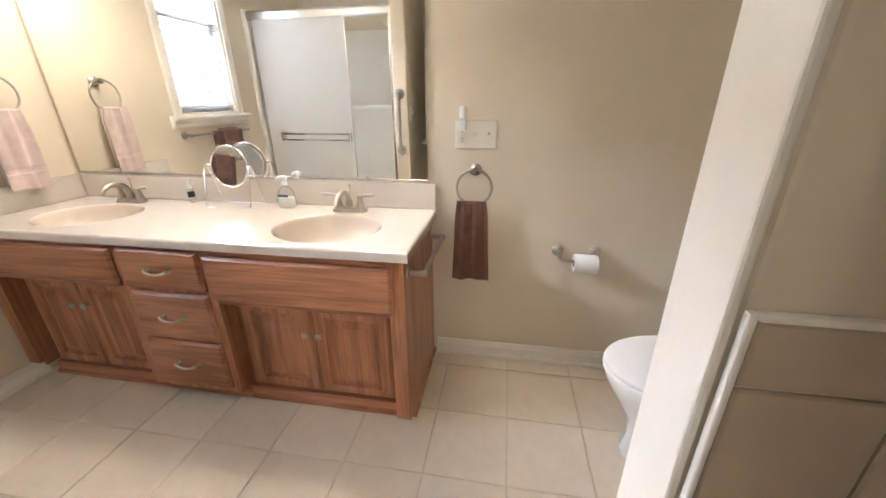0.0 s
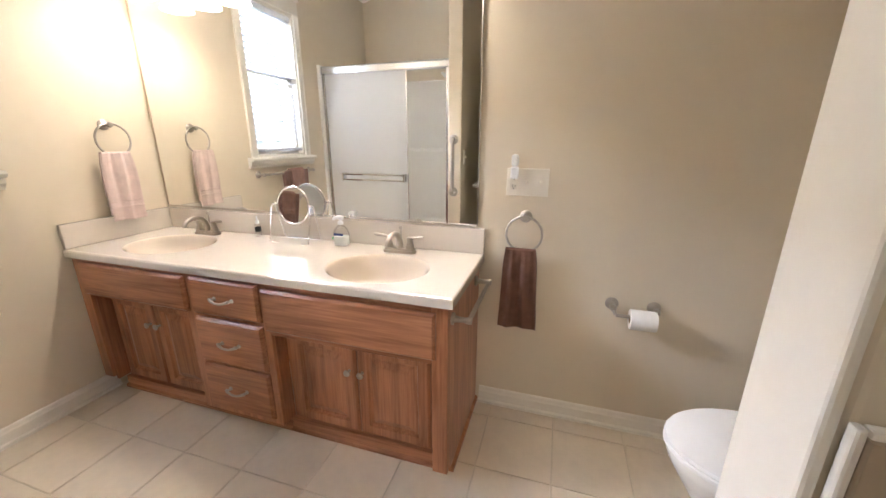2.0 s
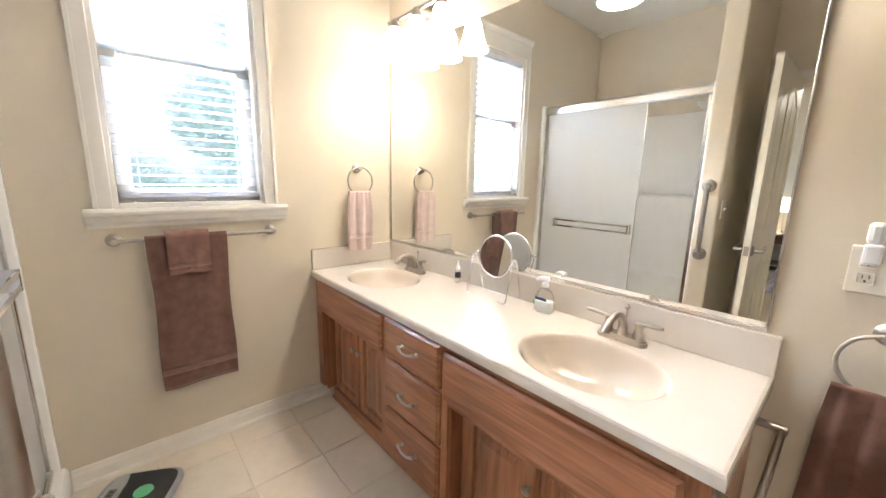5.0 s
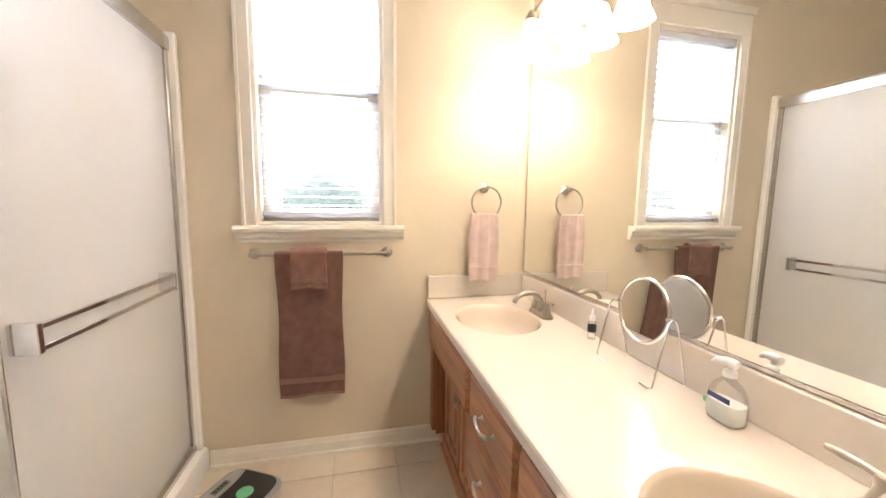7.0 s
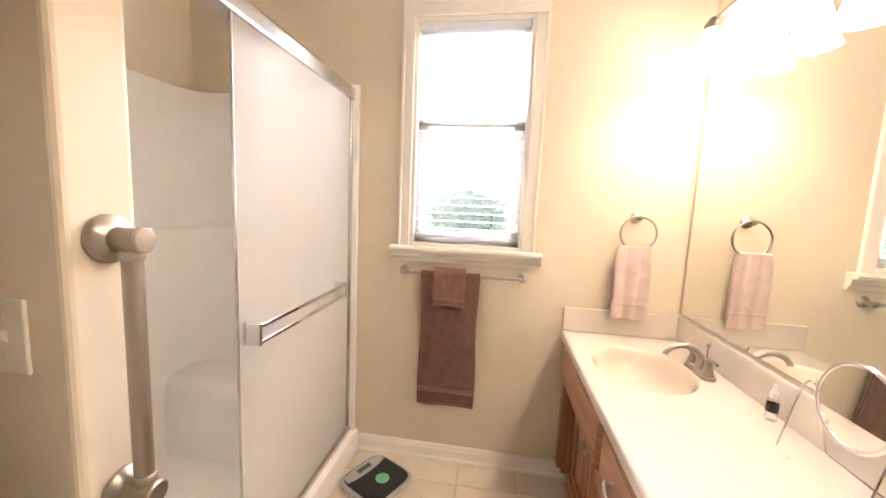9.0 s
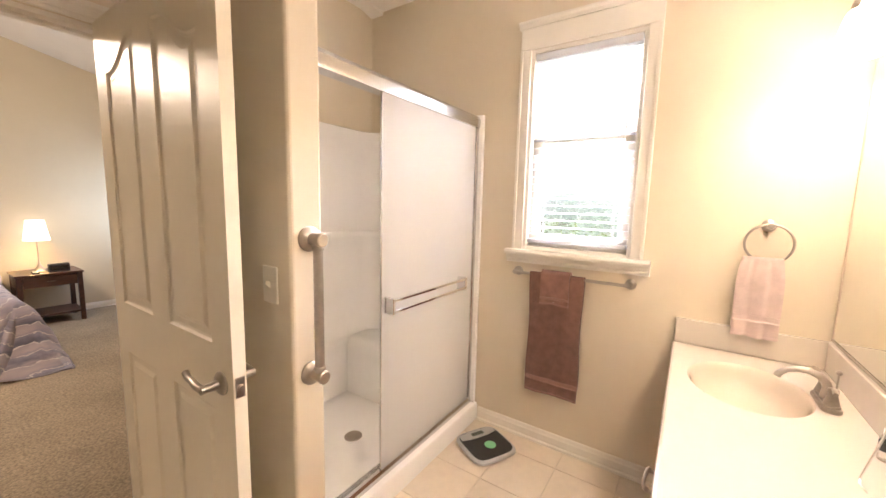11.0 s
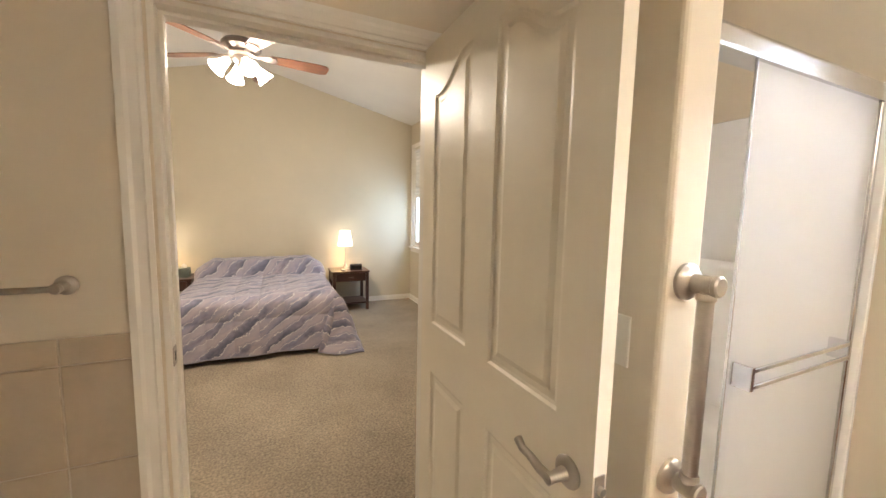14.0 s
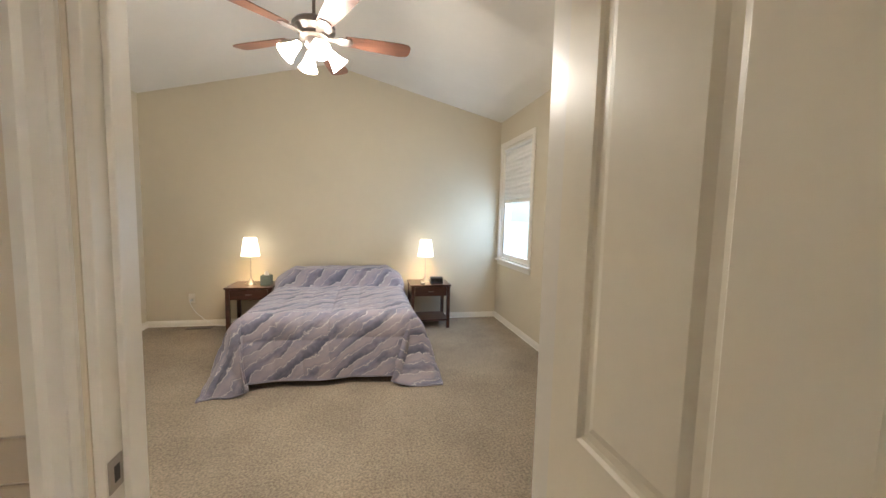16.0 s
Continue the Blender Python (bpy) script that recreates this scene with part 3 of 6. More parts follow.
def door_face(side):
    """One skin of the leaf with sunk, bevelled panels, as a grooved surface (u along the leaf, z up)."""
    bm = bmesh.new()
    T = LEAF_T / 2
    def P(u, z, d):
        return (side * (T - d), u, z)
    outer = [(0.0, 0.0), (LEAF_W, 0.0), (LEAF_W, LEAF_H), (0.0, LEAF_H)]
    panels = [panel_outline(0.095, 0.360, 1.024, 1.935, 1), panel_outline(0.492, 0.767, 1.024, 1.935, -1),
              panel_outline(0.095, 0.360, 0.215, 0.832, 0), panel_outline(0.492, 0.767, 0.215, 0.832, 0)]
    ov = [bm.verts.new(P(u, z, 0)) for u, z in outer]
    edges = [bm.edges.new((ov[i], ov[(i + 1) % 4])) for i in range(4)]
    for pl in panels:
        cu, cz = sum(p[0] for p in pl) / len(pl), (min(p[1] for p in pl) + max(p[1] for p in pl)) / 2
        w, h = 0.27, max(p[1] for p in pl) - min(p[1] for p in pl)
        def ring(inset, d):
            return [bm.verts.new(P(cu + (u - cu) * (1 - 2 * inset / w), cz + (z - cz) * (1 - 2 * inset / h), d)) for u, z in pl]
        rings = [ring(0, 0), ring(0.006, 0.006), ring(0.014, 0.0075), ring(0.030, 0.0065), ring(0.046, 0.0015)]
        for a, b in zip(rings, rings[1:]):
            for i in range(len(pl)):
                j = (i + 1) % len(pl)
                bm.faces.new([a[i], a[j], b[j], b[i]])
        bm.faces.new(rings[-1])
        r0 = rings[0]
        for i in range(len(pl)):
            e = bm.edges.get((r0[i], r0[(i + 1) % len(pl)]))
            edges.append(e)
    bmesh.ops.triangle_fill(bm, edges=edges, use_beauty=True, use_dissolve=False)
    return bm


swing = Matrix.Translation((DX0 + 0.031, YS + 0.006, 0.015)) @ Matrix.Rotation(radians(0.6), 4, "Z")


def on_door(bm, name, mat, parent=door, label="", smooth=False):
    bmesh.ops.transform(bm, matrix=swing, verts=bm.verts)
    return part(name, bm, mat, parent, label, smooth)


bm = cuboid(-LEAF_T / 2 + 0.008, LEAF_T / 2 - 0.008, 0.0005, LEAF_W - 0.0005, 0.0005, LEAF_H - 0.0005)
for y0, y1, z0, z1 in ((0, 0.002, 0, LEAF_H), (LEAF_W - 0.002, LEAF_W, 0, LEAF_H), (0.002, LEAF_W - 0.002, LEAF_H - 0.002, LEAF_H), (0.002, LEAF_W - 0.002, 0, 0.002)):
    box(bm, -LEAF_T / 2, LEAF_T / 2, y0, y1, z0, z1)
on_door(bm, "core", DOORP)
on_door(door_face(1), "face", DOORP)
on_door(door_face(-1), "face", DOORP)
for side in (1, -1):
    hx, hy, hz = side * LEAF_T / 2, LEAF_W - 0.062, 0.918
    bm = lathe([(0.0, 0.0), (0.033, 0.0), (0.033, 0.004), (0.029, 0.008), (0.014, 0.012), (0.011, 0.040), (0.012, 0.055), (0, 0.056)], (hx, hy, hz), (side, 0, 0))
    pts = [(hx + side * 0.048, hy + 0.004, hz), (hx + side * 0.052, hy - 0.025, hz + 0.004), (hx + side * 0.050, hy - 0.060, hz + 0.010), (hx + side * 0.046, hy - 0.090, hz + 0.006), (hx + side * 0.043, hy - 0.112, hz + 0.016)]
    tube(pts, [0.011, 0.010, 0.009, 0.009, 0.010], 10, bm=bm)
    on_door(bm, "lever_handle", NICKEL, label="brushed nickel lever handle", smooth=True)
latch = on_door(cuboid(-0.0125, 0.0125, LEAF_W - 0.0005, LEAF_W + 0.0012, 0.889, 0.947, 0.0005, 1), "latch_plate", NICKEL, label="nickel latch plate")
on_door(tube([(0, LEAF_W, 0.918), (0, LEAF_W + 0.010, 0.918)], 0.008, 12), "latch_bolt", NICKEL, latch, smooth=True)
for hz in (0.2, 1.0, 1.82):
    on_door(tube([(-0.012, -0.0045, hz), (-0.012, -0.0045, hz + 0.09)], 0.004, 10), "hinge", NICKEL, smooth=True)

# ---- vanity ----
VF, VX0, VX1, VTOP = 1.182, XW + 0.004, -0.019, 0.760
vanity = thing("vanity_cabinet", (-0.96, 1.45, 0), "oak double vanity cabinet with raised-panel doors and drawers", "cabinet")


def raised_front(x0, x1, z0, z1, y, t=0.019, raised=True):
    """A drawer front or door seen from -y, with eased edges and a raised field."""
    bm = bmesh.new()
    def ring(inset, d):
        return [bm.verts.new(p) for p in ((x0 + inset, y + d, z0 + inset), (x1 - inset, y + d, z0 + inset), (x1 - inset, y + d, z1 - inset), (x0 + inset, y + d, z1 - inset))]
    prof = [(0, 0), (0, -t * 0.45), (0.010, -t)]
    if raised:
        prof += [(0.048, -t), (0.054, -t + 0.012), (0.064, -t + 0.013), (0.094, -t + 0.002)]
    rings = [ring(a, b) for a, b in prof]
    for a, b in zip(rings, rings[1:]):
        for i in range(4):
            bm.faces.new([a[i], a[(i + 1) % 4], b[(i + 1) % 4], b[i]])
    bm.faces.new(rings[0]), bm.faces.new(rings[-1])
    return bm


REC = 0.060          # the doors stand back from the face frame
OPEN = ((-1.872, -1.235, 0.050, 0.562), (-0.785, -0.080, 0.050, 0.522))
panels = [(VX1 - 0.018, VX1, VF + 0.0202, YN, 0.035, VTOP, "end_panel"), (VX1 - 0.018, VX1 - 0.0005, VF + 0.05, YN, 0.0, 0.0345, "end_base"), (VX0, VX0 + 0.018, VF + 0.02, YN, 0.09, VTOP, "end_panel"),
          (VX0 + 0.018, VX1 - 0.018, YN - 0.012, YN, 0.0, VTOP, "back_panel")]
for x0, x1, z0, z1 in OPEN:
    panels += [(x0 - 0.012, x0, VF + 0.02, VF + REC + 0.02, 0.0665, z1, "recess_side"), (x1, x1 + 0.012, VF + 0.02, VF + REC + 0.02, 0.0665, z1, "recess_side"),
               (x0, x1, VF + 0.02, VF + REC + 0.02, z1, z1 + 0.012, "recess_top"), (x0, x1, VF + REC + 0.031, YN - 0.02, z0 - 0.016, z0, "shelf"),
               (x0, x1, VF + REC + 0.022, VF + REC + 0.03, z0, z1, "door_stop")]
for *dims, nm in panels:
    part(nm, cuboid(*dims), OAK_Z, vanity)
for x0, x1, z0, z1, mat in ((VX0, OPEN[0][0], 0.090, VTOP, OAK_Z), (OPEN[0][1], OPEN[1][0], 0.066, VTOP, OAK_Z), (OPEN[1][1], VX1, 0.035, VTOP, OAK_Z),
                            (OPEN[0][0], OPEN[0][1], OPEN[0][3], VTOP, OAK_X), (OPEN[1][0], OPEN[1][1], OPEN[1][3], VTOP, OAK_X)):
    part("frame_rail", cuboid(x0 + 0.0004, x1 - 0.0004, VF, VF + 0.02, z0, z1, 0.0012, 1), mat, vanity)
for x0, x1, z0, z1 in OPEN:
    part("bottom_rail", cuboid(x0 + 0.0004, x1 - 0.0004, VF + REC - 0.004, VF + REC + 0.021, 0.0, z0 + 0.012, 0.0012, 1), OAK_X, vanity)
    part("base_moulding", prism([(VF + REC - 0.0045, 0), (VF + REC - 0.016, 0), (VF + REC - 0.016, 0.012), (VF + REC - 0.0045, 0.020)], "x", x0, x1), OAK_X, vanity)
for x0, x1 in ((OPEN[0][1], OPEN[1][0]), (OPEN[1][1], VX1 - 0.019)):
    part("kick_board", cuboid(x0 + 0.0004, x1 - 0.0004, VF + REC - 0.004, VF + REC + 0.021, 0.0, 0.0655), OAK_X, vanity)
    part("base_moulding", prism([(VF + REC - 0.0045, 0), (VF + REC - 0.016, 0), (VF + REC - 0.016, 0.012), (VF + REC - 0.0045, 0.020)], "x", x0 + 0.0004, x1 - 0.0004), OAK_X, vanity)
part("base_moulding", prism([(VX1, 0), (VX1 + 0.012, 0), (VX1 + 0.012, 0.012), (VX1, 0.020)], "y", VF + 0.05, YN), OAK_X, vanity)


def pull(cx, cz, parent):
    bm = bmesh.new()
    y = VF - 0.019
    for s in (-1, 1):
        lathe([(0.0095, 0), (0.0085, 0.004), (0.005, 0.008), (0.005, 0.022)], (cx + s * 0.046, y, cz), (0, -1, 0), 12, bm)
    tube([(cx - 0.050, y - 0.020, cz + 0.006), (cx - 0.040, y - 0.026, cz + 0.001), (cx - 0.015, y - 0.030, cz - 0.006), (cx + 0.015, y - 0.030, cz - 0.006), (cx + 0.040, y - 0.026, cz + 0.001), (cx + 0.050, y - 0.020, cz + 0.006)],
         [0.007, 0.0062, 0.0048, 0.0048, 0.0062, 0.007], 8, bm=bm)
    part("pull", bm, NICKEL, parent, "brushed nickel arched pull", True)


def knob(cx, cz, y, parent):
    part("knob", lathe([(0.006, 0), (0.005, 0.012), (0.009, 0.016), (0.0145, 0.021), (0.0145, 0.026), (0.008, 0.030), (0, 0.031)], (cx, y, cz), (0, -1, 0), 16), NICKEL, parent, "brushed nickel knob", True)


part("false_front", raised_front(-1.875, -1.212, 0.574, 0.738, VF, raised=False), OAK_X, vanity)
part("false_front", raised_front(-0.800, -0.062, 0.545, 0.730, VF, raised=False), OAK_X, vanity)
for z0, z1, cz in ((0.575, 0.744, 0.662), (0.342, 0.556, 0.452), (0.098, 0.325, 0.220)):
    d = part("drawer", raised_front(-1.178, -0.818, z0, z1, VF, raised=False), OAK_X, vanity)
    pull(-0.992, cz, d)
for x0, x1, z0, z1 in OPEN:
    mid, yy = (x0 + x1) / 2, VF + REC + 0.018
    g = 0.030
    for a, b, k in ((x0 + g, mid - 0.0015, mid - 0.030), (mid + 0.0015, x1 - g, mid + 0.030)):
        d = part("cabinet_door", raised_front(a, b, z0 + 0.022, z1 - 0.012, yy), OAK_Z, vanity)
        knob(k, z1 - 0.141, yy - 0.019, d)

# grab rail on the cabinet's end
rail = thing("towel_bar", (VX1, 1.43, 0.70), "brushed nickel towel bar on the end of the vanity", "towel bar", "towel bars")
for yy in (1.235, 1.625):
    part("post", lathe([(0.023, 0), (0.023, 0.006), (0.012, 0.012), (0.0095, 0.045), (0.013, 0.056), (0.013, 0.072), (0, 0.074)], (VX1, yy, 0.690), (1, 0, 0), 20), NICKEL, rail, smooth=True)
part("bar", tube([(VX1 + 0.062, 1.235, 0.690), (VX1 + 0.062, 1.625, 0.690)], 0.0085, 14), NICKEL, rail, smooth=True)

# counter with two moulded bowls
SINKS = ((-0.383, 1.382), (-1.552, 1.402))
CT, CTH, CY0 = 0.798, 0.037, 1.158
counter = thing("countertop", (-0.95, 1.43, VTOP), "cream cultured marble vanity top with two moulded bowls", "countertop")


def counter_mesh():
    bm = bmesh.new()
    x0, x1, y1 = XW + 0.002, 0.004, YN - 0.002
    corners = [(x0, CY0), (x1, CY0), (x1, y1), (x0, y1)]
    r = 0.010
    lo = [bm.verts.new((x, y, CT - CTH)) for x, y in corners]
    mid = [bm.verts.new((x, y, CT - r)) for x, y in corners]
    ins = [(x0, CY0 + r * 0.3), (x1 - r * 0.3, CY0 + r * 0.3), (x1 - r * 0.3, y1), (x0, y1)]
    mid2 = [bm.verts.new((x, y, CT - r * 0.3)) for x, y in ins]
    top = [bm.verts.new((x, y, CT)) for x, y in ((x0, CY0 + r), (x1 - r, CY0 + r), (x1 - r, y1), (x0, y1))]
    for a, b in ((lo, mid), (mid, mid2), (mid2, top)):
        for i in range(4):
            bm.faces.new([a[i], a[(i + 1) % 4], b[(i + 1) % 4], b[i]])
    edges = [bm.edges.get((top[i], top[(i + 1) % 4])) for i in range(4)]
    n = 48
    for cx, cy in SINKS:
        ring = [bm.verts.new((cx + 0.222 * math.cos(2 * math.pi * i / n), cy + 0.182 * math.sin(2 * math.pi * i / n), CT)) for i in range(n)]
        edges += [bm.edges.new((ring[i], ring[(i + 1) % n])) for i in range(n)]
    bmesh.ops.triangle_fill(bm, edges=edges, use_beauty=True)
    return bm


part("slab", counter_mesh(), MARBLE, counter)
for cx, cy in SINKS:
    prof = [(1.0, 0.0), (0.975, -0.003), (0.95, -0.010), (0.92, -0.026), (0.87, -0.055), (0.78, -0.088), (0.62, -0.115), (0.40, -0.130), (0.16, -0.136), (0.10, -0.137)]
    bm = bmesh.new()
    n = 48
    rings = [[bm.verts.new((cx + 0.222 * k * math.cos(2 * math.pi * i / n), cy + (0.182 * k) * math.sin(2 * math.pi * i / n) + (1 - k) * 0.015, CT + dz)) for i in range(n)] for k, dz in prof]
    for a, b in zip(rings, rings[1:]):
        for i in range(n):
            bm.faces.new([a[i], a[(i + 1) % n], b[(i + 1) % n], b[i]])
    bowl = part("bowl", bm, BOWL, counter, "cream moulded oval bowl", True)
    part("drain", lathe([(0.030, -0.004), (0.030, 0.001), (0.024, 0.003), (0.020, 0.001), (0.019, 0.006), (0.012, 0.010), (0, 0.011)], (cx, cy + 0.013, CT - 0.136), seg=20), BRONZE, bowl, "dark metal pop-up drain", True)
part("backsplash", cuboid(XW + 0.024, 0.004, YN - 0.020, YN - 0.001, CT + 0.0005, 0.918, 0.004), MARBLE, counter)
part("side_splash", cuboid(XW + 0.002, XW + 0.022, CY0 + 0.004, YN - 0.001, CT + 0.0005, 0.918, 0.004), MARBLE, counter)


def faucet(cx):
    y = 1.612
    f = thing("faucet", (cx, y, CT), "brushed nickel two-handle bathroom faucet", "faucet", "vanity faucets")
    bm = bmesh.new()
    out = [(cx + sx * (0.060 + 0.022 * math.cos(radians(a))), y + 0.026 * math.sin(radians(a))) for sx, aa in ((1, range(-90, 91, 15)), (-1, range(90, -91, -15))) for a in aa]
    prism(out, "z", CT, CT + 0.014, bm)
    inner = [(cx + (px - cx) * 0.93, y + (py - y) * 0.86) for px, py in out]
    prism(inner, "z", CT + 0.014, CT + 0.022, bm)
    part("base", bm, NICKEL, f, smooth=True)
    for s in (-1, 1):
        hx = cx + s * 0.052
        part("handle_body", lathe([(0.021, 0.020), (0.018, 0.034), (0.0135, 0.050), (0.0125, 0.058), (0.015, 0.064), (0.013, 0.074), (0, 0.078)], (hx, y, CT), seg=18), NICKEL, f, smooth=True)
        part("lever", tube([(hx, y, CT + 0.070), (hx + s * 0.024, y - 0.003, CT + 0.076), (hx + s * 0.050, y - 0.008, CT + 0.079), (hx + s * 0.072, y - 0.012, CT + 0.081)], [0.007, 0.0065, 0.008, 0.0055], 10), NICKEL, f, smooth=True)
    bm = lathe([(0.019, 0.020), (0.016, 0.045), (0.0135, 0.060)], (cx, y, CT), seg=18)
    pts = [(cx, y, CT + 0.050), (cx, y - 0.006, CT + 0.072), (cx, y - 0.024, CT + 0.092), (cx, y - 0.052, CT + 0.102), (cx, y - 0.082, CT + 0.101), (cx, y - 0.108, CT + 0.091), (cx, y - 0.126, CT + 0.074), (cx, y - 0.130, CT + 0.062)]
    tube(pts, [0.014, 0.0135, 0.0120, 0.0110, 0.0105, 0.0105, 0.0110, 0.0120], 12, bm=bm)
    part("spout", bm, NICKEL, f, smooth=True)
    part("lift_rod", lathe([(0.003, 0.06), (0.003, 0.105), (0.0075, 0.108), (0.0085, 0.116), (0.004, 0.122), (0, 0.123)], (cx, y + 0.020, CT), seg=12), NICKEL, f, smooth=True)


for cx, _ in SINKS:
    faucet(cx)

# frameless wall mirror with a thin bevelled edge
wm = thing("wall_mirror", (-0.96, YN, 0.93), "large frameless wall mirror above the backsplash", "mirror")
part("glass", cuboid(XW + 0.024, -0.036, YN - 0.007, YN - 0.001, 0.934, 2.050), MIRROR, wm)
bm = bmesh.new()
box(bm, XW + 0.010, -0.032, YN - 0.010, YN - 0.0005, 0.922, 0.933, 0.001, 1)
box(bm, -0.0355, -0.030, YN - 0.010, YN - 0.0005, 0.9335, 2.050, 0.001, 1)
part("edge_channel", bm, ALU, wm, "thin metal edge channel")
# left of the glass: a strip slightly darker than the wall colour
part("edge_strip", cuboid(XW + 0.010, XW + 0.0236, YN - 0.009, YN - 0.0005, 0.9335, 2.050, 0.001, 1), plain("tan_corner_strip", (0.64, 0.53, 0.41), 0.5), wm, "narrow tan strip between the mirror and the corner")


# vanity lights: a bar with three bell shades each
def vanity_light(cx):
    zb, yb, ys = 2.158, YN - 0.105, YN - 0.115
    v = thing("vanity_light", (cx, YN, zb), "brushed nickel vanity light with three lit bell glass shades", "wall lamp", "vanity lights")
    part("back_plate", lathe([(0.062, 0), (0.062, 0.008), (0.050, 0.018), (0.018, 0.026), (0.012, 0.10)], (cx, YN - 0.001, zb), (0, -1, 0), 24), NICKEL, v, smooth=True)
    part("bar", tube([(cx - 0.245, yb, zb), (cx + 0.245, yb, zb)], 0.0105, 12), NICKEL, v, smooth=True)
    for s in (-1, 1):
        part("finial", lathe([(0.008, 0), (0.013, 0.006), (0.013, 0.014), (0.006, 0.022), (0, 0.026)], (cx + s * 0.243, yb, zb), (s, 0, 0), 14), NICKEL, v, smooth=True)
    for k in (-1, 0, 1):
        sx = cx + k * 0.192
        part("socket", lathe([(0.012, 0.004), (0.017, -0.004), (0.024, -0.020), (0.026, -0.046), (0.020, -0.050)], (sx, ys, zb), seg=18), NICKEL, v, smooth=True)
        bell = [(0.026, -0.040), (0.034, -0.052), (0.042, -0.080), (0.050, -0.115), (0.060, -0.150), (0.072, -0.178), (0.078, -0.190), (0.075, -0.190), (0.069, -0.177), (0.057, -0.150), (0.047, -0.115), (0.039, -0.080), (0.031, -0.054), (0.026, -0.046)]
        sh = part("shade", lathe(bell, (sx, ys, zb), seg=28), BULBGLASS, v, "lit opal glass bell shade", True)
        bulb("vanity_bulb", (sx, ys, zb - 0.148), VANITY_W, (1.0, 0.86, 0.67), 0.025)


vanity_light(-0.405)
vanity_light(-1.525)


# ---- bathroom window with blinds ----
def sash_window(name, wall, y0, y1, z0, z1, mid, depth, label):
    """Double-hung window in a west wall; wall is the inner wall face."""
    w = thing(name, (wall - depth, (y0 + y1) / 2, z0), label, "window", kind="structure")
    xo = wall - depth
    for a, b, c, d, nm in ((y0, y0 + 0.022, z0, z1, "side_jamb"), (y1 - 0.022, y1, z0, z1, "side_jamb"), (y0 + 0.022, y1 - 0.022, z1 - 0.022, z1, "head_jamb"), (y0 + 0.022, y1 - 0.022, z0, z0 + 0.022, "sill_jamb")):
        part(nm, cuboid(xo - 0.05, wall - 0.001, a, b, c, d, 0.002, 1), WHITE, w)
    i0, i1 = y0 + 0.022, y1 - 0.022
    for nm, xa, za, zb in (("lower_sash", xo + 0.045, z0 + 0.022, mid + 0.018), ("upper_sash", xo + 0.015, mid - 0.018, z1 - 0.022)):
        bm = bmesh.new()
        box(bm, xa, xa + 0.028, i0, i0 + 0.056, za, zb, 0.003, 1)
        box(bm, xa, xa + 0.028, i1 - 0.056, i1, za, zb, 0.003, 1)
        box(bm, xa, xa + 0.028, i0 + 0.056, i1 - 0.056, zb - 0.036, zb, 0.003, 1)
        box(bm, xa, xa + 0.028, i0 + 0.056, i1 - 0.056, za, za + 0.058, 0.003, 1)
        sash = part(nm, bm, WHITE, w)
        g = part("pane", cuboid(xa + 0.012, xa + 0.016, i0 + 0.040, i1 - 0.040, za + 0.048, zb - 0.034), PANE, sash, "clear glass pane")
        g.visible_shadow = False
    part("sash_lock", lathe([(0.016, 0), (0.016, 0.006), (0.008, 0.012), (0, 0.016)], (xo + 0.058, (i0 + i1) / 2, mid + 0.018), seg=12), NICKEL, w, smooth=True)
    return w


win = sash_window("window_1", XW, WINY0, WINY1, WINZ0, WINZ1, 1.815, 0.125, "white double-hung window with the blind lowered")
# casing, crowned head and moulded stool
def west_casing(win, wall, y0, y1, z0, z1, wide, head, stool):
    for a, b in ((y0 - wide, y0 + 0.004), (y1 - 0.004, y1 + wide)):
        bm = cuboid(wall, wall + 0.014, a, b, z0, z1, 0.003, 1)
        e = a if a < y0 else b - 0.016
        box(bm, wall + 0.0142, wall + 0.020, e, e + 0.016, z0, z1, 0.002, 1)
        part("casing", bm, WHITE, win)
    bm = cuboid(wall, wall + 0.016, y0 - wide, y1 + wide, z1, z1 + head - 0.036, 0.003, 1)
    prism([(wall, z1 + head - 0.036), (wall + 0.020, z1 + head - 0.036), (wall + 0.024, z1 + head - 0.020), (wall + 0.034, z1 + head - 0.008), (wall + 0.034, z1 + head), (wall, z1 + head)], "y", y0 - wide - 0.012, y1 + wide + 0.012, bm)
    part("head_casing", bm, WHITE, win)
    lo, hi, s0, s1 = stool
    prof = [(wall, lo), (wall + 0.016, lo), (wall + 0.018, lo + 0.012), (wall + 0.030, lo + 0.026), (wall + 0.034, hi - 0.030), (wall + 0.056, hi - 0.026), (wall + 0.060, hi - 0.012), (wall + 0.056, hi), (wall, hi)]
    part("stool", prism(prof, "y", s0, s1), WHITE, win, "moulded window stool", False)
    part("inner_sill", cuboid(wall - 0.12, wall, y0 + 0.001, y1 - 0.001, hi - 0.024, hi - 0.002), WHITE, win)


west_casing(win, XW, WINY0, WINY1, WINZ0, WINZ1, 0.058, 0.150, (1.100, 1.180, 0.262, 1.033))
blind = thing("window_blind", (XW - 0.03, 0.645, WINZ1 - 0.03), "white two-inch slatted blind, lowered with open slats", "blind")
bx, b0, b1 = XW - 0.032, WINY0 + 0.026, WINY1 - 0.026
part("head_rail", cuboid(bx - 0.024, bx + 0.026, b0, b1, WINZ1 - 0.062, WINZ1 - 0.023, 0.003, 1), BLIND, blind)
part("bottom_rail", cuboid(bx - 0.024, bx + 0.026, b0, b1, 1.222, 1.246, 0.004), BLIND, blind)
slat_mesh = None
n_slat = 24
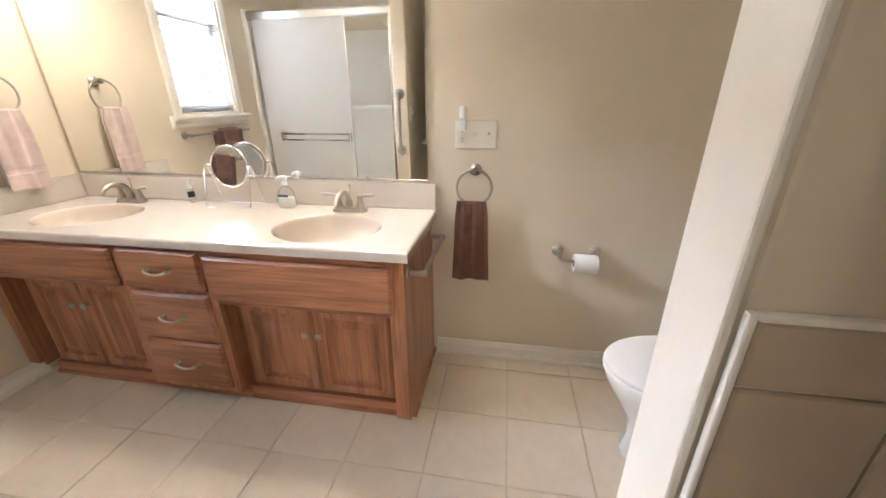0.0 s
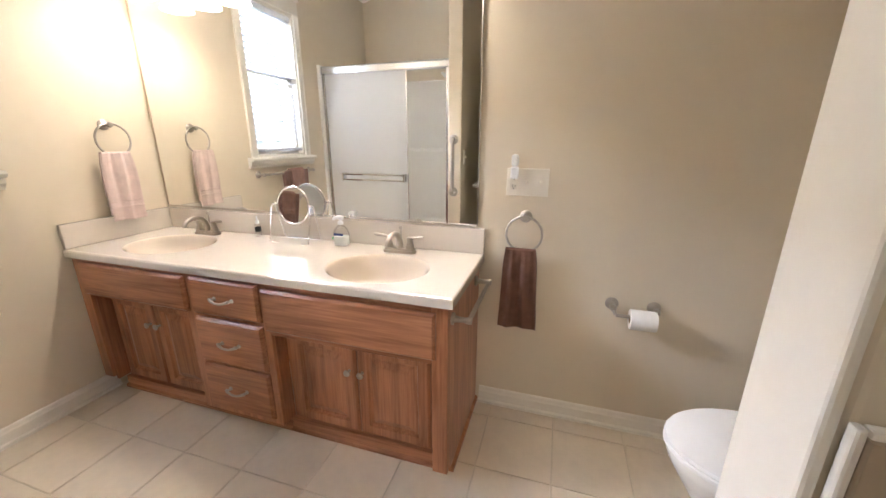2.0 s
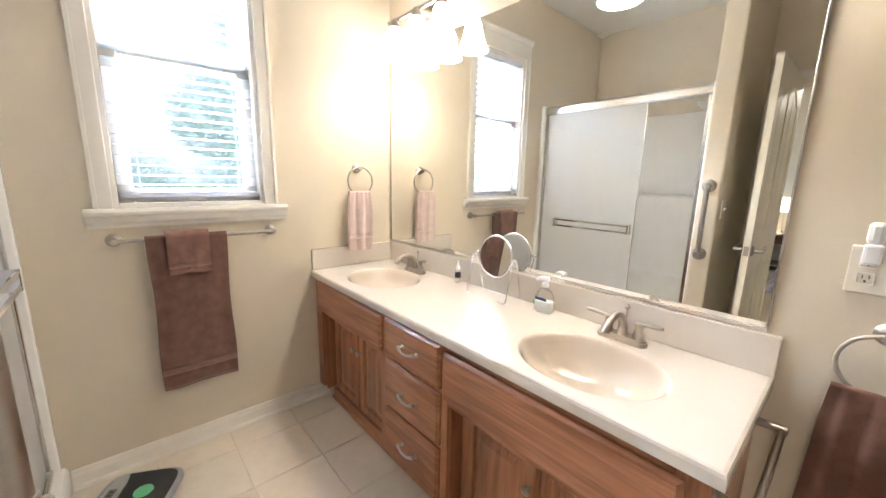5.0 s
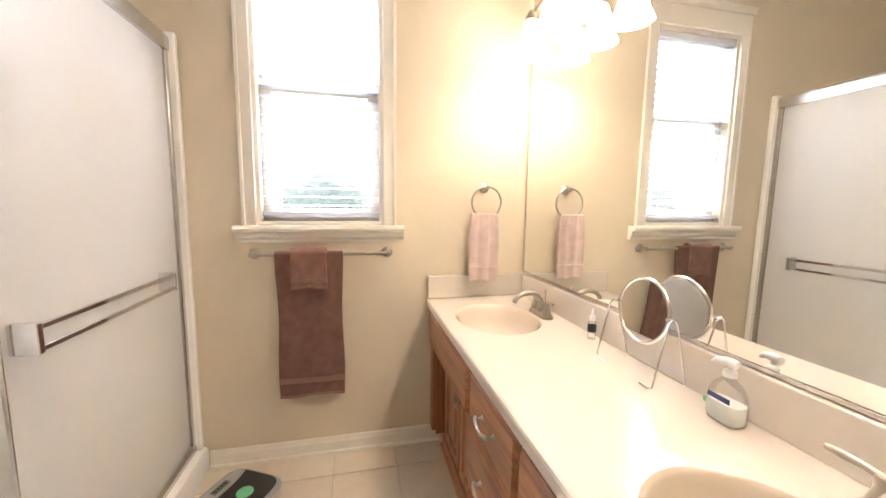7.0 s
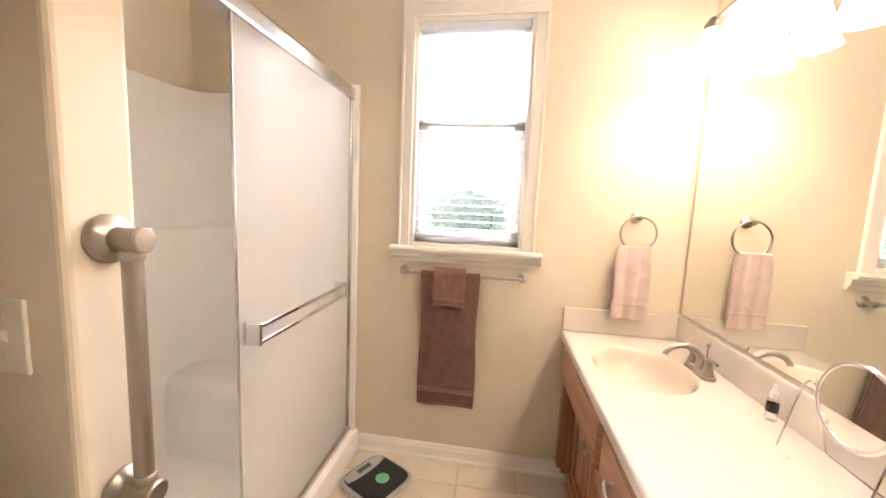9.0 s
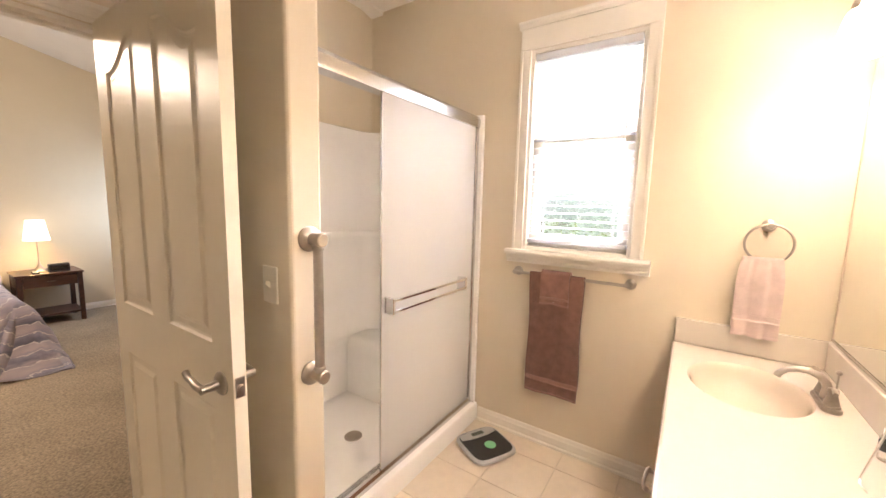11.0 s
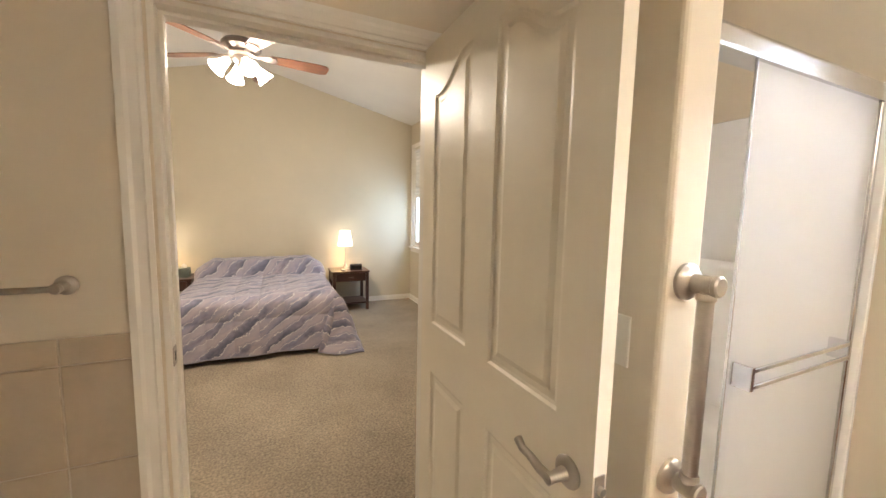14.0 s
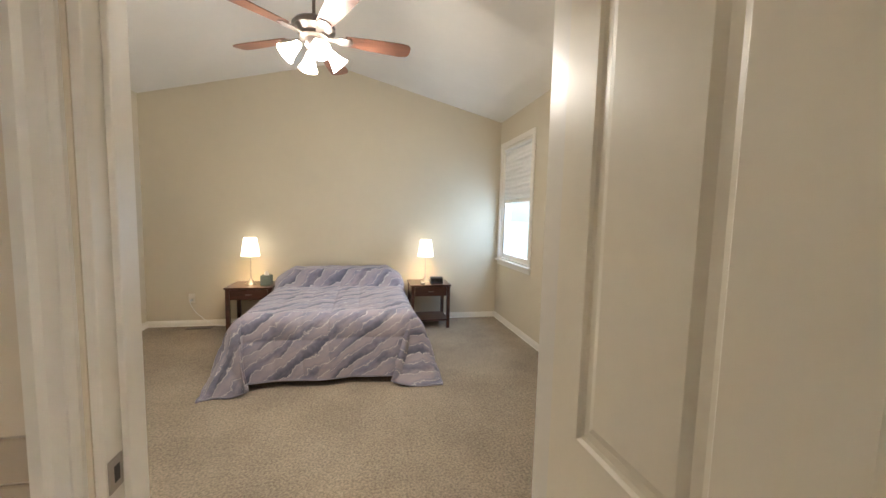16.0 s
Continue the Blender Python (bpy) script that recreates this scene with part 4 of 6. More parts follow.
for i in range(n_slat):
    z = 1.246 + (WINZ1 - 0.070 - 1.246) * (i + 0.7) / n_slat
    if slat_mesh is None:
        tilt = radians(2)
        prof = [(-0.024, -0.0012), (-0.012, 0.0016), (0.0, 0.0026), (0.012, 0.0016), (0.024, -0.0012), (0.012, -0.0008), (0.0, 0.0004), (-0.012, -0.0008)]
        prof = [(bx + p * math.cos(tilt) - q * math.sin(tilt), z + p * math.sin(tilt) + q * math.cos(tilt)) for p, q in prof]
        s0 = part("slat", prism(prof, "y", b0 + 0.002, b1 - 0.002), BLIND, blind)
        slat_mesh, zs = s0.data, z
    else:
        s = new("slat", slat_mesh)
        s.parent, s.matrix_parent_inverse = blind, s0.matrix_parent_inverse
        s.location = (0, 0, z - zs)
for yy in (b0 + 0.075, b1 - 0.075):
    for dx in (-0.026, 0.026):
        part("ladder_cord", tube([(bx + dx, yy, 1.24), (bx + dx, yy, WINZ1 - 0.06)], 0.0011, 6), BLIND, blind)
part("tilt_cord", tube([(bx + 0.032, b1 - 0.040, WINZ1 - 0.06), (bx + 0.034, b1 - 0.040, 1.86)], 0.0012, 6), BLIND, blind)
part("cord_tassel", lathe([(0.002, 0.03), (0.006, 0.022), (0.008, 0.0), (0.004, -0.004)], (bx + 0.034, b1 - 0.040, 1.835), seg=12), WPLAS, blind, smooth=True)


# ---- towel bars, rings and towels ----
def wall_post(at, axis, reach):
    return lathe([(0.027, 0), (0.027, 0.005), (0.023, 0.010), (0.014, 0.014), (0.0095, 0.024), (0.009, reach - 0.014), (0.013, reach - 0.009), (0.0145, reach), (0.012, reach + 0.008), (0, reach + 0.011)], at, axis, 22)


def towel_bar(axis, fixed, a0, a1, z, side, label):
    """A bar along x or y on a wall; side points into the room."""
    t = thing("towel_bar", (fixed, (a0 + a1) / 2, z) if axis == "y" else ((a0 + a1) / 2, fixed, z), label, "towel bar", "towel bars")
    for a in (a0, a1):
        at, ax = ((fixed, a, z), (side, 0, 0)) if axis == "y" else ((a, fixed, z), (0, side, 0))
        part("post", wall_post(at, ax, 0.060), NICKEL, t, smooth=True)
    p = [((fixed + side * 0.060, a, z) if axis == "y" else (a, fixed + side * 0.060, z)) for a in (a0, a1)]
    part("bar", tube(p, 0.0085, 14), NICKEL, t, smooth=True)
    return t


def folded_towel(name, axis, fixed, side, bar_r, a0, a1, ztop, zf, zb, mat, label, group="", hem=True, seed=0, gather=0.0, wave=1.0, band_mat=None):
    """A towel folded over a bar: front drop to zf, back drop to zb, soft folds and a woven hem band."""
    rnd = random.Random(seed)
    hk = 2.2 if ztop - zf < 0.25 else 1.0
    ph = [rnd.uniform(0, 6.3) for _ in range(4)]
    lf, lb, arc_l = ztop - zf, ztop - zb, math.pi * bar_r
    total = lf + arc_l + lb
    def f(u, v, lift=0.0):
        s = v * total
        a = a0 + (a1 - a0) * u
        mid, half = (a0 + a1) / 2, (a1 - a0) / 2
        if s < lf:
            d, z, down = bar_r, zf + s, lf - s
        elif s < lf + arc_l:
            q = (s - lf) / bar_r
            d, z, down = bar_r * math.cos(q), ztop + bar_r * math.sin(q), 0.0
        else:
            d, z, down = -bar_r, ztop - (s - lf - arc_l), s - lf - arc_l
        k = 1 - gather * math.exp(-down / 0.10)
        a = mid + (a - mid) * k + 0.004 * math.sin(11 * down + ph[0]) * (1 if u > 0.5 else -1)
        fold = wave * (0.004 + 0.010 * gather) * math.sin(2 * math.pi * 2.3 * u + ph[1] + 1.2 * down) * min(1, down / 0.12 + gather) + 0.0012 * wave * math.sin(2 * math.pi * 5.1 * u + ph[2])
        band = 0.0
        if hem and s < lf and (0.070 < s * hk < 0.098):
            band = -0.0045
        d2 = d + (fold + band + 0.006 * wave * math.sin(3 * down + ph[3]) * min(1, down * 3)) * (1 if d > 0 else -0.3)
        d2 = max(d2, -0.045) + lift
        z += 0.003 * math.sin(7 * u + ph[1]) * (1 if s < 0.02 else 0)
        return (fixed + side * (0.060 + d2), a, z) if axis == "y" else (a, fixed + side * (0.060 + d2), z)
    ob = part(name, sheet(34, 190, f, 0.008), mat, None, "", True)
    if hem:
        for lo, hi in ((0.070 / hk, 0.098 / hk), (0.004, 0.014)):
            part("hem_band", sheet(34, 6, lambda u, v: f(u, (lo + (hi - lo) * v) / total, 0.0028), 0.0015), band_mat, ob, "flat woven hem band", True)
    return tagged(ob, label, "towel", group)


towel_bar("y", XW, 0.338, 0.952, 1.048, 1, "brushed nickel towel bar under the window")
folded_towel("bath_towel", "y", XW, 1, 0.013, 0.440, 0.735, 1.052, 0.352, 0.43, TERRY2, "brown terry bath towel folded over the towel bar", "brown towels", seed=3, wave=0.45, band_mat=BAND)
folded_towel("washcloth", "y", XW, 1, 0.030, 0.503, 0.668, 1.053, 0.888, 0.93, TERRY3, "small brown washcloth over the bath towel", "brown towels", hem=True, seed=5, wave=0.2, band_mat=BAND)


def towel_ring(axis, fixed, a, z, side, r, label):
    t = thing("towel_ring", (fixed, a, z) if axis == "y" else (a, fixed, z), label, "towel ring", "towel rings")
    at, ax = ((fixed, a, z), (side, 0, 0)) if axis == "y" else ((a, fixed, z), (0, side, 0))
    part("post", wall_post(at, ax, 0.050), NICKEL, t, smooth=True)
    pts = []
    for i in range(36):
        q = 2 * math.pi * i / 36
        da, dz = r * math.sin(q), -r + 0.006 + r * math.cos(q)
        pts.append((fixed + side * (0.050 - 0.12 * dz * 0.2), a + da, z + dz) if axis == "y" else (a + da, fixed + side * (0.050 - 0.12 * dz * 0.2), z + dz))
    part("ring", tube(pts, 0.0052, 10, closed=True), NICKEL, t, smooth=True)


towel_ring("y", XW, 1.460, 1.378, 1, 0.080, "brushed nickel towel ring beside the mirror")
folded_towel("hand_towel", "y", XW, 1, 0.010, 1.362, 1.530, 1.236, 0.896, 0.93, BLUSH, "pale pink hand towel gathered through the towel ring", "hand towels", hem=True, seed=8, gather=0.26, wave=0.75, band_mat=BAND_PINK)
towel_ring("x", YN, 0.181, 0.985, -1, 0.076, "brushed nickel towel ring under the switch plate")
folded_towel("hand_towel", "x", YN, -1, 0.010, 0.088, 0.254, 0.846, 0.476, 0.50, TERRY, "dark brown hand towel gathered through the towel ring", "hand towels", hem=False, seed=11, gather=0.24, wave=0.9, band_mat=BAND_DARK)
towel_bar("x", YS, 0.754, 1.36, 1.230, 1, "brushed nickel towel bar above the wall tiles")
folded_towel("bath_towel", "x", YS, 1, 0.012, 0.952, 1.27, 1.234, 0.42, 0.5, TERRY, "dark brown bath towel over the towel bar", "brown towels", seed=14, wave=0.3, band_mat=BAND_DARK)

# ---- paper holder ----
tp = thing("toilet_paper_holder", (0.65, YN, 0.625), "brushed nickel two-post toilet paper holder", "paper holder")
for xx in (0.569, 0.733):
    part("post", wall_post((xx, YN, 0.625), (0, -1, 0.0), 0.052), NICKEL, tp, smooth=True)
    part("arm", tube([(xx, YN - 0.050, 0.625), (xx + (0.010 if xx < 0.6 else -0.006), YN - 0.066, 0.602)], 0.008, 10), NICKEL, tp, smooth=True)
part("roller", tube([(0.579, YN - 0.066, 0.600), (0.727, YN - 0.066, 0.600)], 0.0075, 12), NICKEL, tp, smooth=True)
roll = thing("toilet_paper", (0.685, YN - 0.066, 0.59), "white toilet paper roll on its holder", "paper roll")
part("paper_winding", lathe([(0.019, 0), (0.041, 0), (0.042, 0.004), (0.042, 0.094), (0.041, 0.098), (0.019, 0.098), (0.019, 0.0)], (0.634, YN - 0.066, 0.590), (1, 0, 0), 36), PAPER, roll, smooth=True)
part("core", lathe([(0.0185, 0.001), (0.0185, 0.097), (0.0175, 0.097), (0.0175, 0.001), (0.0185, 0.001)], (0.634, YN - 0.066, 0.590), (1, 0, 0), 24), plain("cardboard", (0.35, 0.25, 0.16), 0.9), roll, "cardboard core")

# ---- switch plates ----
sp = thing("switch_plate", (0.178, YN, 1.13), "almond three-gang plate with an outlet and two switches", "switch plate", "switch plates")
part("plate", cuboid(0.090, 0.266, YN - 0.007, YN - 0.0005, 1.074, 1.190, 0.003), PLATE, sp)
for zz in (1.112, 1.152):
    part("outlet_face", cuboid(0.107, 0.137, YN - 0.0090, YN - 0.0068, zz - 0.014, zz + 0.014, 0.004), PLATE, sp)
    for dx in (-0.006, 0.005):
        part("slot", cuboid(0.122 + dx, 0.124 + dx, YN - 0.0095, YN - 0.0088, zz - 0.001, zz + 0.008), DARKP, sp)
    part("earth_slot", lathe([(0.0026, 0), (0.0026, 0.0006), (0, 0.0006)], (0.122, YN - 0.0089, zz - 0.007), (0, -1, 0), 10), DARKP, sp)
for xx, up in ((0.178, 1), (0.234, -1)):
    part("toggle", prism([(YN - 0.006, 1.124), (YN - 0.009, 1.124), (YN - 0.022, 1.132 + 0.008 * up), (YN - 0.021, 1.140 + 0.008 * up), (YN - 0.006, 1.142)], "x", xx - 0.005, xx + 0.005), PLATE, sp)
    for zz in (1.102, 1.162):
        part("screw", lathe([(0.003, 0), (0.0025, 0.0012), (0, 0.0014)], (xx, YN - 0.0068, zz), (0, -1, 0), 10), PLATE, sp)
nl = thing("night_light", (0.124, YN - 0.01, 1.17), "small plug-in night light with a frosted lens", "night light")
part("body", cuboid(0.108, 0.140, YN - 0.040, YN - 0.0096, 1.148, 1.196, 0.006), WPLAS, nl)
part("lens", cuboid(0.109, 0.139, YN - 0.036, YN - 0.010, 1.1965, 1.248, 0.010), plain("frosted_lens", (0.82, 0.82, 0.80), 0.3, var=0.02), nl, "frosted plastic lens")
s2 = thing("light_switch", (WX1, 0.081, 1.168), "almond single light switch on the partition", "switch plate", "switch plates")
part("plate", cuboid(WX1 + 0.0005, WX1 + 0.007, 0.042, 0.120, 1.108, 1.228, 0.003), PLATE, s2)
part("toggle", prism([(WX1 + 0.006, 1.159), (WX1 + 0.009, 1.159), (WX1 + 0.022, 1.173), (WX1 + 0.021, 1.182), (WX1 + 0.006, 1.177)], "y", 0.076, 0.086), PLATE, s2)
for zz in (1.138, 1.198):
    part("screw", lathe([(0.003, 0), (0.0025, 0.0012), (0, 0.0014)], (WX1 + 0.0068, 0.081, zz), (1, 0, 0), 10), PLATE, s2)

# ---- grab bar on the partition ----
GX_BAR = (WX0 + WX1) / 2 - 0.006
gb = thing("grab_bar", (GX_BAR, WY, 1.10), "brushed nickel upright grab bar with round flanges", "grab bar")
for zz in (0.878, 1.318):
    part("flange", lathe([(0.040, 0), (0.040, 0.007), (0.034, 0.014), (0.020, 0.019), (0.0165, 0.026), (0.0155, 0.042)], (GX_BAR, WY + 0.0005, zz), (0, 1, 0), 28), NICKEL, gb, smooth=True)
    part("elbow", lathe([(0, -0.030), (0.017, -0.030), (0.0195, -0.026), (0.0195, 0.014), (0.0215, 0.016), (0.0215, 0.024), (0.018, 0.027), (0, 0.027)], (GX_BAR, WY + 0.044, zz), (0, 1, 0), 20), NICKEL, gb, smooth=True)
    part("collar", lathe([(0.0165, 0), (0.0185, 0.003), (0.0185, 0.012), (0.0165, 0.015)], (GX_BAR, WY + 0.044, zz + (0.018 if zz < 1 else -0.033)), (0, 0, 1), 20), NICKEL, gb, smooth=True)
part("bar", tube([(GX_BAR, WY + 0.044, 0.878), (GX_BAR, WY + 0.044, 1.318)], 0.0150, 18), NICKEL, gb, smooth=True)

# ---- shower ----
sx0, sx1 = XW + 0.003, WX0 - 0.003
shower = thing("shower_surround", ((sx0 + sx1) / 2, -0.42, 0), "white moulded fibreglass shower stall with ledges", "shower stall")
bm = bmesh.new()
box(bm, sx0, sx1, SB + 0.003, 0.090, 0.0, 0.045)
part("pan", bm, FIBRE, shower)
part("curb", prism([(0.092, 0.0), (0.092, 0.090), (0.084, 0.108), (0.068, 0.114), (-0.005, 0.114), (-0.025, 0.104), (-0.032, 0.085), (-0.036, 0.0455), (0.060, 0.0455), (0.060, 0.0)], "x", sx0, sx1), FIBRE, shower, smooth=True)


def surround(top=1.955):
    """One moulded shell round three sides: rounded inner corners, a seat-height step and a shelf ledge."""
    prof = [(0.075, 0.03), (0.066, 0.06), (0.060, 0.40), (0.056, 0.430), (0.042, 0.446), (0.036, 0.455), (0.034, 0.50), (0.034, 1.180), (0.031, 1.204), (0.020, 1.218), (0.012, 1.226), (0.012, top - 0.02), (0.008, top - 0.004), (-0.001, top)]
    rings = []
    for d, z in prof:
        x0, x1, y0, r = sx0 + d, sx1 - d, SB + 0.003 + d, 0.13
        ring = [(x0, -0.040, z), (x0, (y0 - 0.040) / 2, z)]
        ring += [(x0 + r - r * math.cos(radians(q)), y0 + r - r * math.sin(radians(q)), z) for q in range(0, 91, 10)]
        ring += [(x0 + (x1 - x0) * k / 4, y0, z) for k in (1, 2, 3)]
        ring += [(x1 - r + r * math.sin(radians(q)), y0 + r - r * math.cos(radians(q)), z) for q in range(0, 91, 10)]
        ring += [(x1, (y0 - 0.040) / 2, z), (x1, -0.040, z)]
        rings.append(ring)
    bm = bmesh.new()
    vs = [[bm.verts.new(p) for p in r] for r in rings]
    for a, b in zip(vs, vs[1:]):
        for i in range(len(a) - 1):
            bm.faces.new([a[i], a[i + 1], b[i + 1], b[i]])
    return bm


part("surround_wall", surround(), FIBRE, shower, "one-piece moulded white wall with rounded corners", True)
part("seat", prism([(sx0 + 0.02, 0.045), (sx0 + 0.330, 0.045), (sx0 + 0.322, 0.10), (sx0 + 0.318, 0.36), (sx0 + 0.312, 0.405), (sx0 + 0.296, 0.432), (sx0 + 0.270, 0.444), (sx0 + 0.230, 0.447), (sx0 + 0.02, 0.452)], "y", SB + 0.040, -0.046), FIBRE, shower, "moulded bench seat", True)
for x in (sx0, sx1):
    s = 1 if x == sx0 else -1
    part("front_flange", cuboid(min(x, x + s * 0.030), max(x, x + s * 0.030), -0.045, 0.075, 0.112, 1.985, 0.006), FIBRE, shower)
part("drain_cover", lathe([(0.052, 0), (0.052, 0.003), (0.046, 0.005), (0, 0.005)], (-1.26, -0.38, 0.0452), seg=28), NICKEL, shower, "round metal drain cover", True)
sd = thing("shower_door", ((sx0 + sx1) / 2, 0.02, 0.114), "sliding obscure glass shower door in a satin metal frame, slid open", "shower door")
hx0, hx1 = sx0 + 0.031, sx1 - 0.031
bm = prism([(-0.012, 1.905), (0.054, 1.905), (0.056, 1.915), (0.056, 1.955), (0.046, 1.972), (-0.004, 1.972), (-0.012, 1.962)], "x", hx0, hx1)
part("header", bm, ALU, sd)
part("bottom_track", prism([(-0.010, 0.1145), (0.054, 0.1145), (0.054, 0.136), (0.046, 0.150), (0.040, 0.132), (0.006, 0.132), (0.000, 0.146), (-0.010, 0.140)], "x", hx0, hx1), ALU, sd)
for a, b in ((hx0, hx0 + 0.026), (hx1 - 0.026, hx1)):
    part("jamb", cuboid(a, b, -0.006, 0.050, 0.150, 1.905, 0.003, 1), ALU, sd)



def glass_panel(x0, x1, y):
    p = part("panel", cuboid(x0, x1, y, y + 0.006, 0.140, 1.915, 0.001, 1), FROST, sd, "obscure glass sliding panel")
    p.visible_shadow = False
    part("top_hanger", cuboid(x0, x1, y - 0.005, y + 0.011, 1.906, 1.935, 0.002, 1), ALU, p)
    part("edge_strip", cuboid(x1 + 0.0002, x1 + 0.004, y - 0.001, y + 0.007, 0.140, 1.905), ALU, p)
    return p


p = glass_panel(hx0 + 0.028, -1.055, 0.034)
for dz in (-0.026, 0.026):
    part("handle_rail", cuboid(-1.722, -1.070, 0.090, 0.100, 0.968 + dz - 0.007, 0.968 + dz + 0.007, 0.002, 1), CHROME, p)
for xx in (-1.728, -1.084):
    part("handle_bracket", cuboid(xx, xx + 0.016, 0.0402, 0.101, 0.930, 1.006, 0.003), CHROME, p)
part("inner_knob", lathe([(0.008, 0), (0.007, 0.02), (0.016, 0.026), (0.016, 0.034), (0, 0.036)], (-1.16, 0.0338, 0.97), (0, -1, 0), 16), CHROME, p, smooth=True)
p = glass_panel(hx0 + 0.030, -1.190, 0.008)
part("inner_pull", cuboid(-1.250, -1.240, -0.030, 0.0078, 0.93, 1.01, 0.003), CHROME, p)

# hand shower on the partition side
hs = thing("hand_shower", (sx1, -0.42, 1.9), "chrome hand shower on a wall arm with a white hose", "shower head")
part("arm", tube([(sx1 - 0.001, -0.42, 2.02), (sx1 - 0.07, -0.42, 2.025), (sx1 - 0.14, -0.42, 1.985)], 0.010, 12), CHROME, hs, smooth=True)
part("wall_flange", lathe([(0.030, 0), (0.028, 0.006), (0.012, 0.010)], (sx1 - 0.0005, -0.42, 2.02), (-1, 0, 0), 20), CHROME, hs, smooth=True)
part("head", lathe([(0.012, 0.10), (0.013, 0.02), (0.030, 0.0), (0.048, -0.014), (0.048, -0.022), (0, -0.024)], (sx1 - 0.20, -0.42, 1.925), (0.75, 0, 0.66), 24), WPLAS, hs, "white spray head", True)
pts = [(sx1 - 0.13, -0.42, 1.97)]
for i in range(1, 13):
    k = i / 12
    pts.append((sx1 - 0.13 + 0.09 * math.sin(math.pi * k), -0.42 + 0.10 * math.sin(math.pi * k), 1.97 - 0.72 * math.sin(math.pi * k * 0.62)))
part("hose", tube(pts, 0.006, 8), WPLAS, hs, "white flexible hose", True)

# ---- toilet, facing the vanity end ----
TX, TY = 0.690, 1.195        # front of the seat, centre line
toilet = thing("toilet", (TX + 0.35, TY, 0), "white porcelain toilet with the lid down", "toilet")


def oval(x0, length, half, z, n=32, front=0.62):
    """Egg outline from the front tip x0 backwards."""
    pts = []
    for i in range(n):
        a = 2 * math.pi * i / n
        cx = x0 + length * front
        r = length * front if math.cos(a) < 0 else length * (1 - front)
        pts.append((cx + r * math.cos(a), TY + half * math.sin(a), z))
    return pts


def loft(rings):
    bm = bmesh.new()
    vs = [[bm.verts.new(p) for p in r] for r in rings]
    n = len(vs[0])
    for a, b in zip(vs, vs[1:]):
        for i in range(n):
            bm.faces.new([a[i], a[(i + 1) % n], b[(i + 1) % n], b[i]])
    bm.faces.new(vs[0]), bm.faces.new(vs[-1])
    return bm


part("bowl", loft([oval(TX + 0.115, 0.50, 0.105, 0.0), oval(TX + 0.110, 0.50, 0.108, 0.03), oval(TX + 0.125, 0.48, 0.098, 0.10), oval(TX + 0.115, 0.48, 0.098, 0.18), oval(TX + 0.060, 0.52, 0.135, 0.27), oval(TX + 0.020, 0.50, 0.172, 0.34), oval(TX + 0.008, 0.48, 0.182, 0.375), oval(TX + 0.008, 0.48, 0.180, 0.388)]), PORC, toilet, smooth=True)
part("seat", loft([oval(TX + 0.004, 0.455, 0.184, 0.3885), oval(TX - 0.001, 0.46, 0.189, 0.394), oval(TX - 0.001, 0.46, 0.189, 0.402), oval(TX + 0.006, 0.45, 0.182, 0.407)]), WPLAS, toilet, "white plastic seat", True)
part("lid", loft([oval(TX + 0.002, 0.455, 0.186, 0.4075), oval(TX - 0.001, 0.46, 0.189, 0.413), oval(TX + 0.002, 0.455, 0.186, 0.421), oval(TX + 0.03, 0.40, 0.160, 0.429), oval(TX + 0.12, 0.22, 0.090, 0.432)]), WPLAS, toilet, "white plastic lid", True)
part("tank", cuboid(TX + 0.52, XE - 0.012, TY - 0.225, TY + 0.225, 0.385, 0.735, 0.03, 4), PORC, toilet, smooth=True)
part("tank_lid", cuboid(TX + 0.508, XE - 0.006, TY - 0.235, TY + 0.235, 0.7355, 0.770, 0.012, 3), PORC, toilet, smooth=True)
part("flush_lever", tube([(TX + 0.515, TY - 0.16, 0.68), (TX + 0.500, TY - 0.16, 0.68), (TX + 0.496, TY - 0.10, 0.672)], 0.007, 10), CHROME, toilet, "chrome flush lever", True)
for s in (-1, 1):
    part("seat_hinge", cuboid(TX + 0.455, TX + 0.485, TY + s * 0.075 - 0.018, TY + s * 0.075 + 0.018, 0.3885, 0.425, 0.006), WPLAS, toilet)

# ---- things on the vanity top ----
mm = thing("makeup_mirror", (-1.02, 1.62, CT), "round chrome tilting makeup mirror on a wire stand", "mirror")
mc, mr_ = Vector((-0.972, 1.628, CT + 0.188)), 0.094
tiltm = Matrix.Translation(mc) @ Matrix.Rotation(radians(-5), 4, "X")


def tilted(bm):
    bmesh.ops.transform(bm, matrix=tiltm, verts=bm.verts)
    return bm


part("rim", tilted(tube([(mr_ * math.cos(2 * math.pi * i / 48), 0, mr_ * math.sin(2 * math.pi * i / 48)) for i in range(48)], 0.0058, 10, closed=True)), CHROME, mm, smooth=True)
part("glass", tilted(lathe([(0, -0.002), (mr_ - 0.003, -0.002), (mr_ - 0.003, 0.002), (0, 0.002)], (0, 0, 0), (0, 1, 0), 48)), MIRROR, mm, "round mirror glass")
# pale disc added over the mirrored back, coloured like its bright reflection
part("reflection_disc", tilted(lathe([(0, 0.0025), (mr_ - 0.004, 0.0025), (mr_ - 0.008, 0.006), (0, 0.007)], (0, 0, 0), (0, 1, 0), 48)), plain("pale_reflection", (0.70, 0.70, 0.70), 0.3, var=0.03), mm, "pale disc painted in place of the back's mirror reflection")
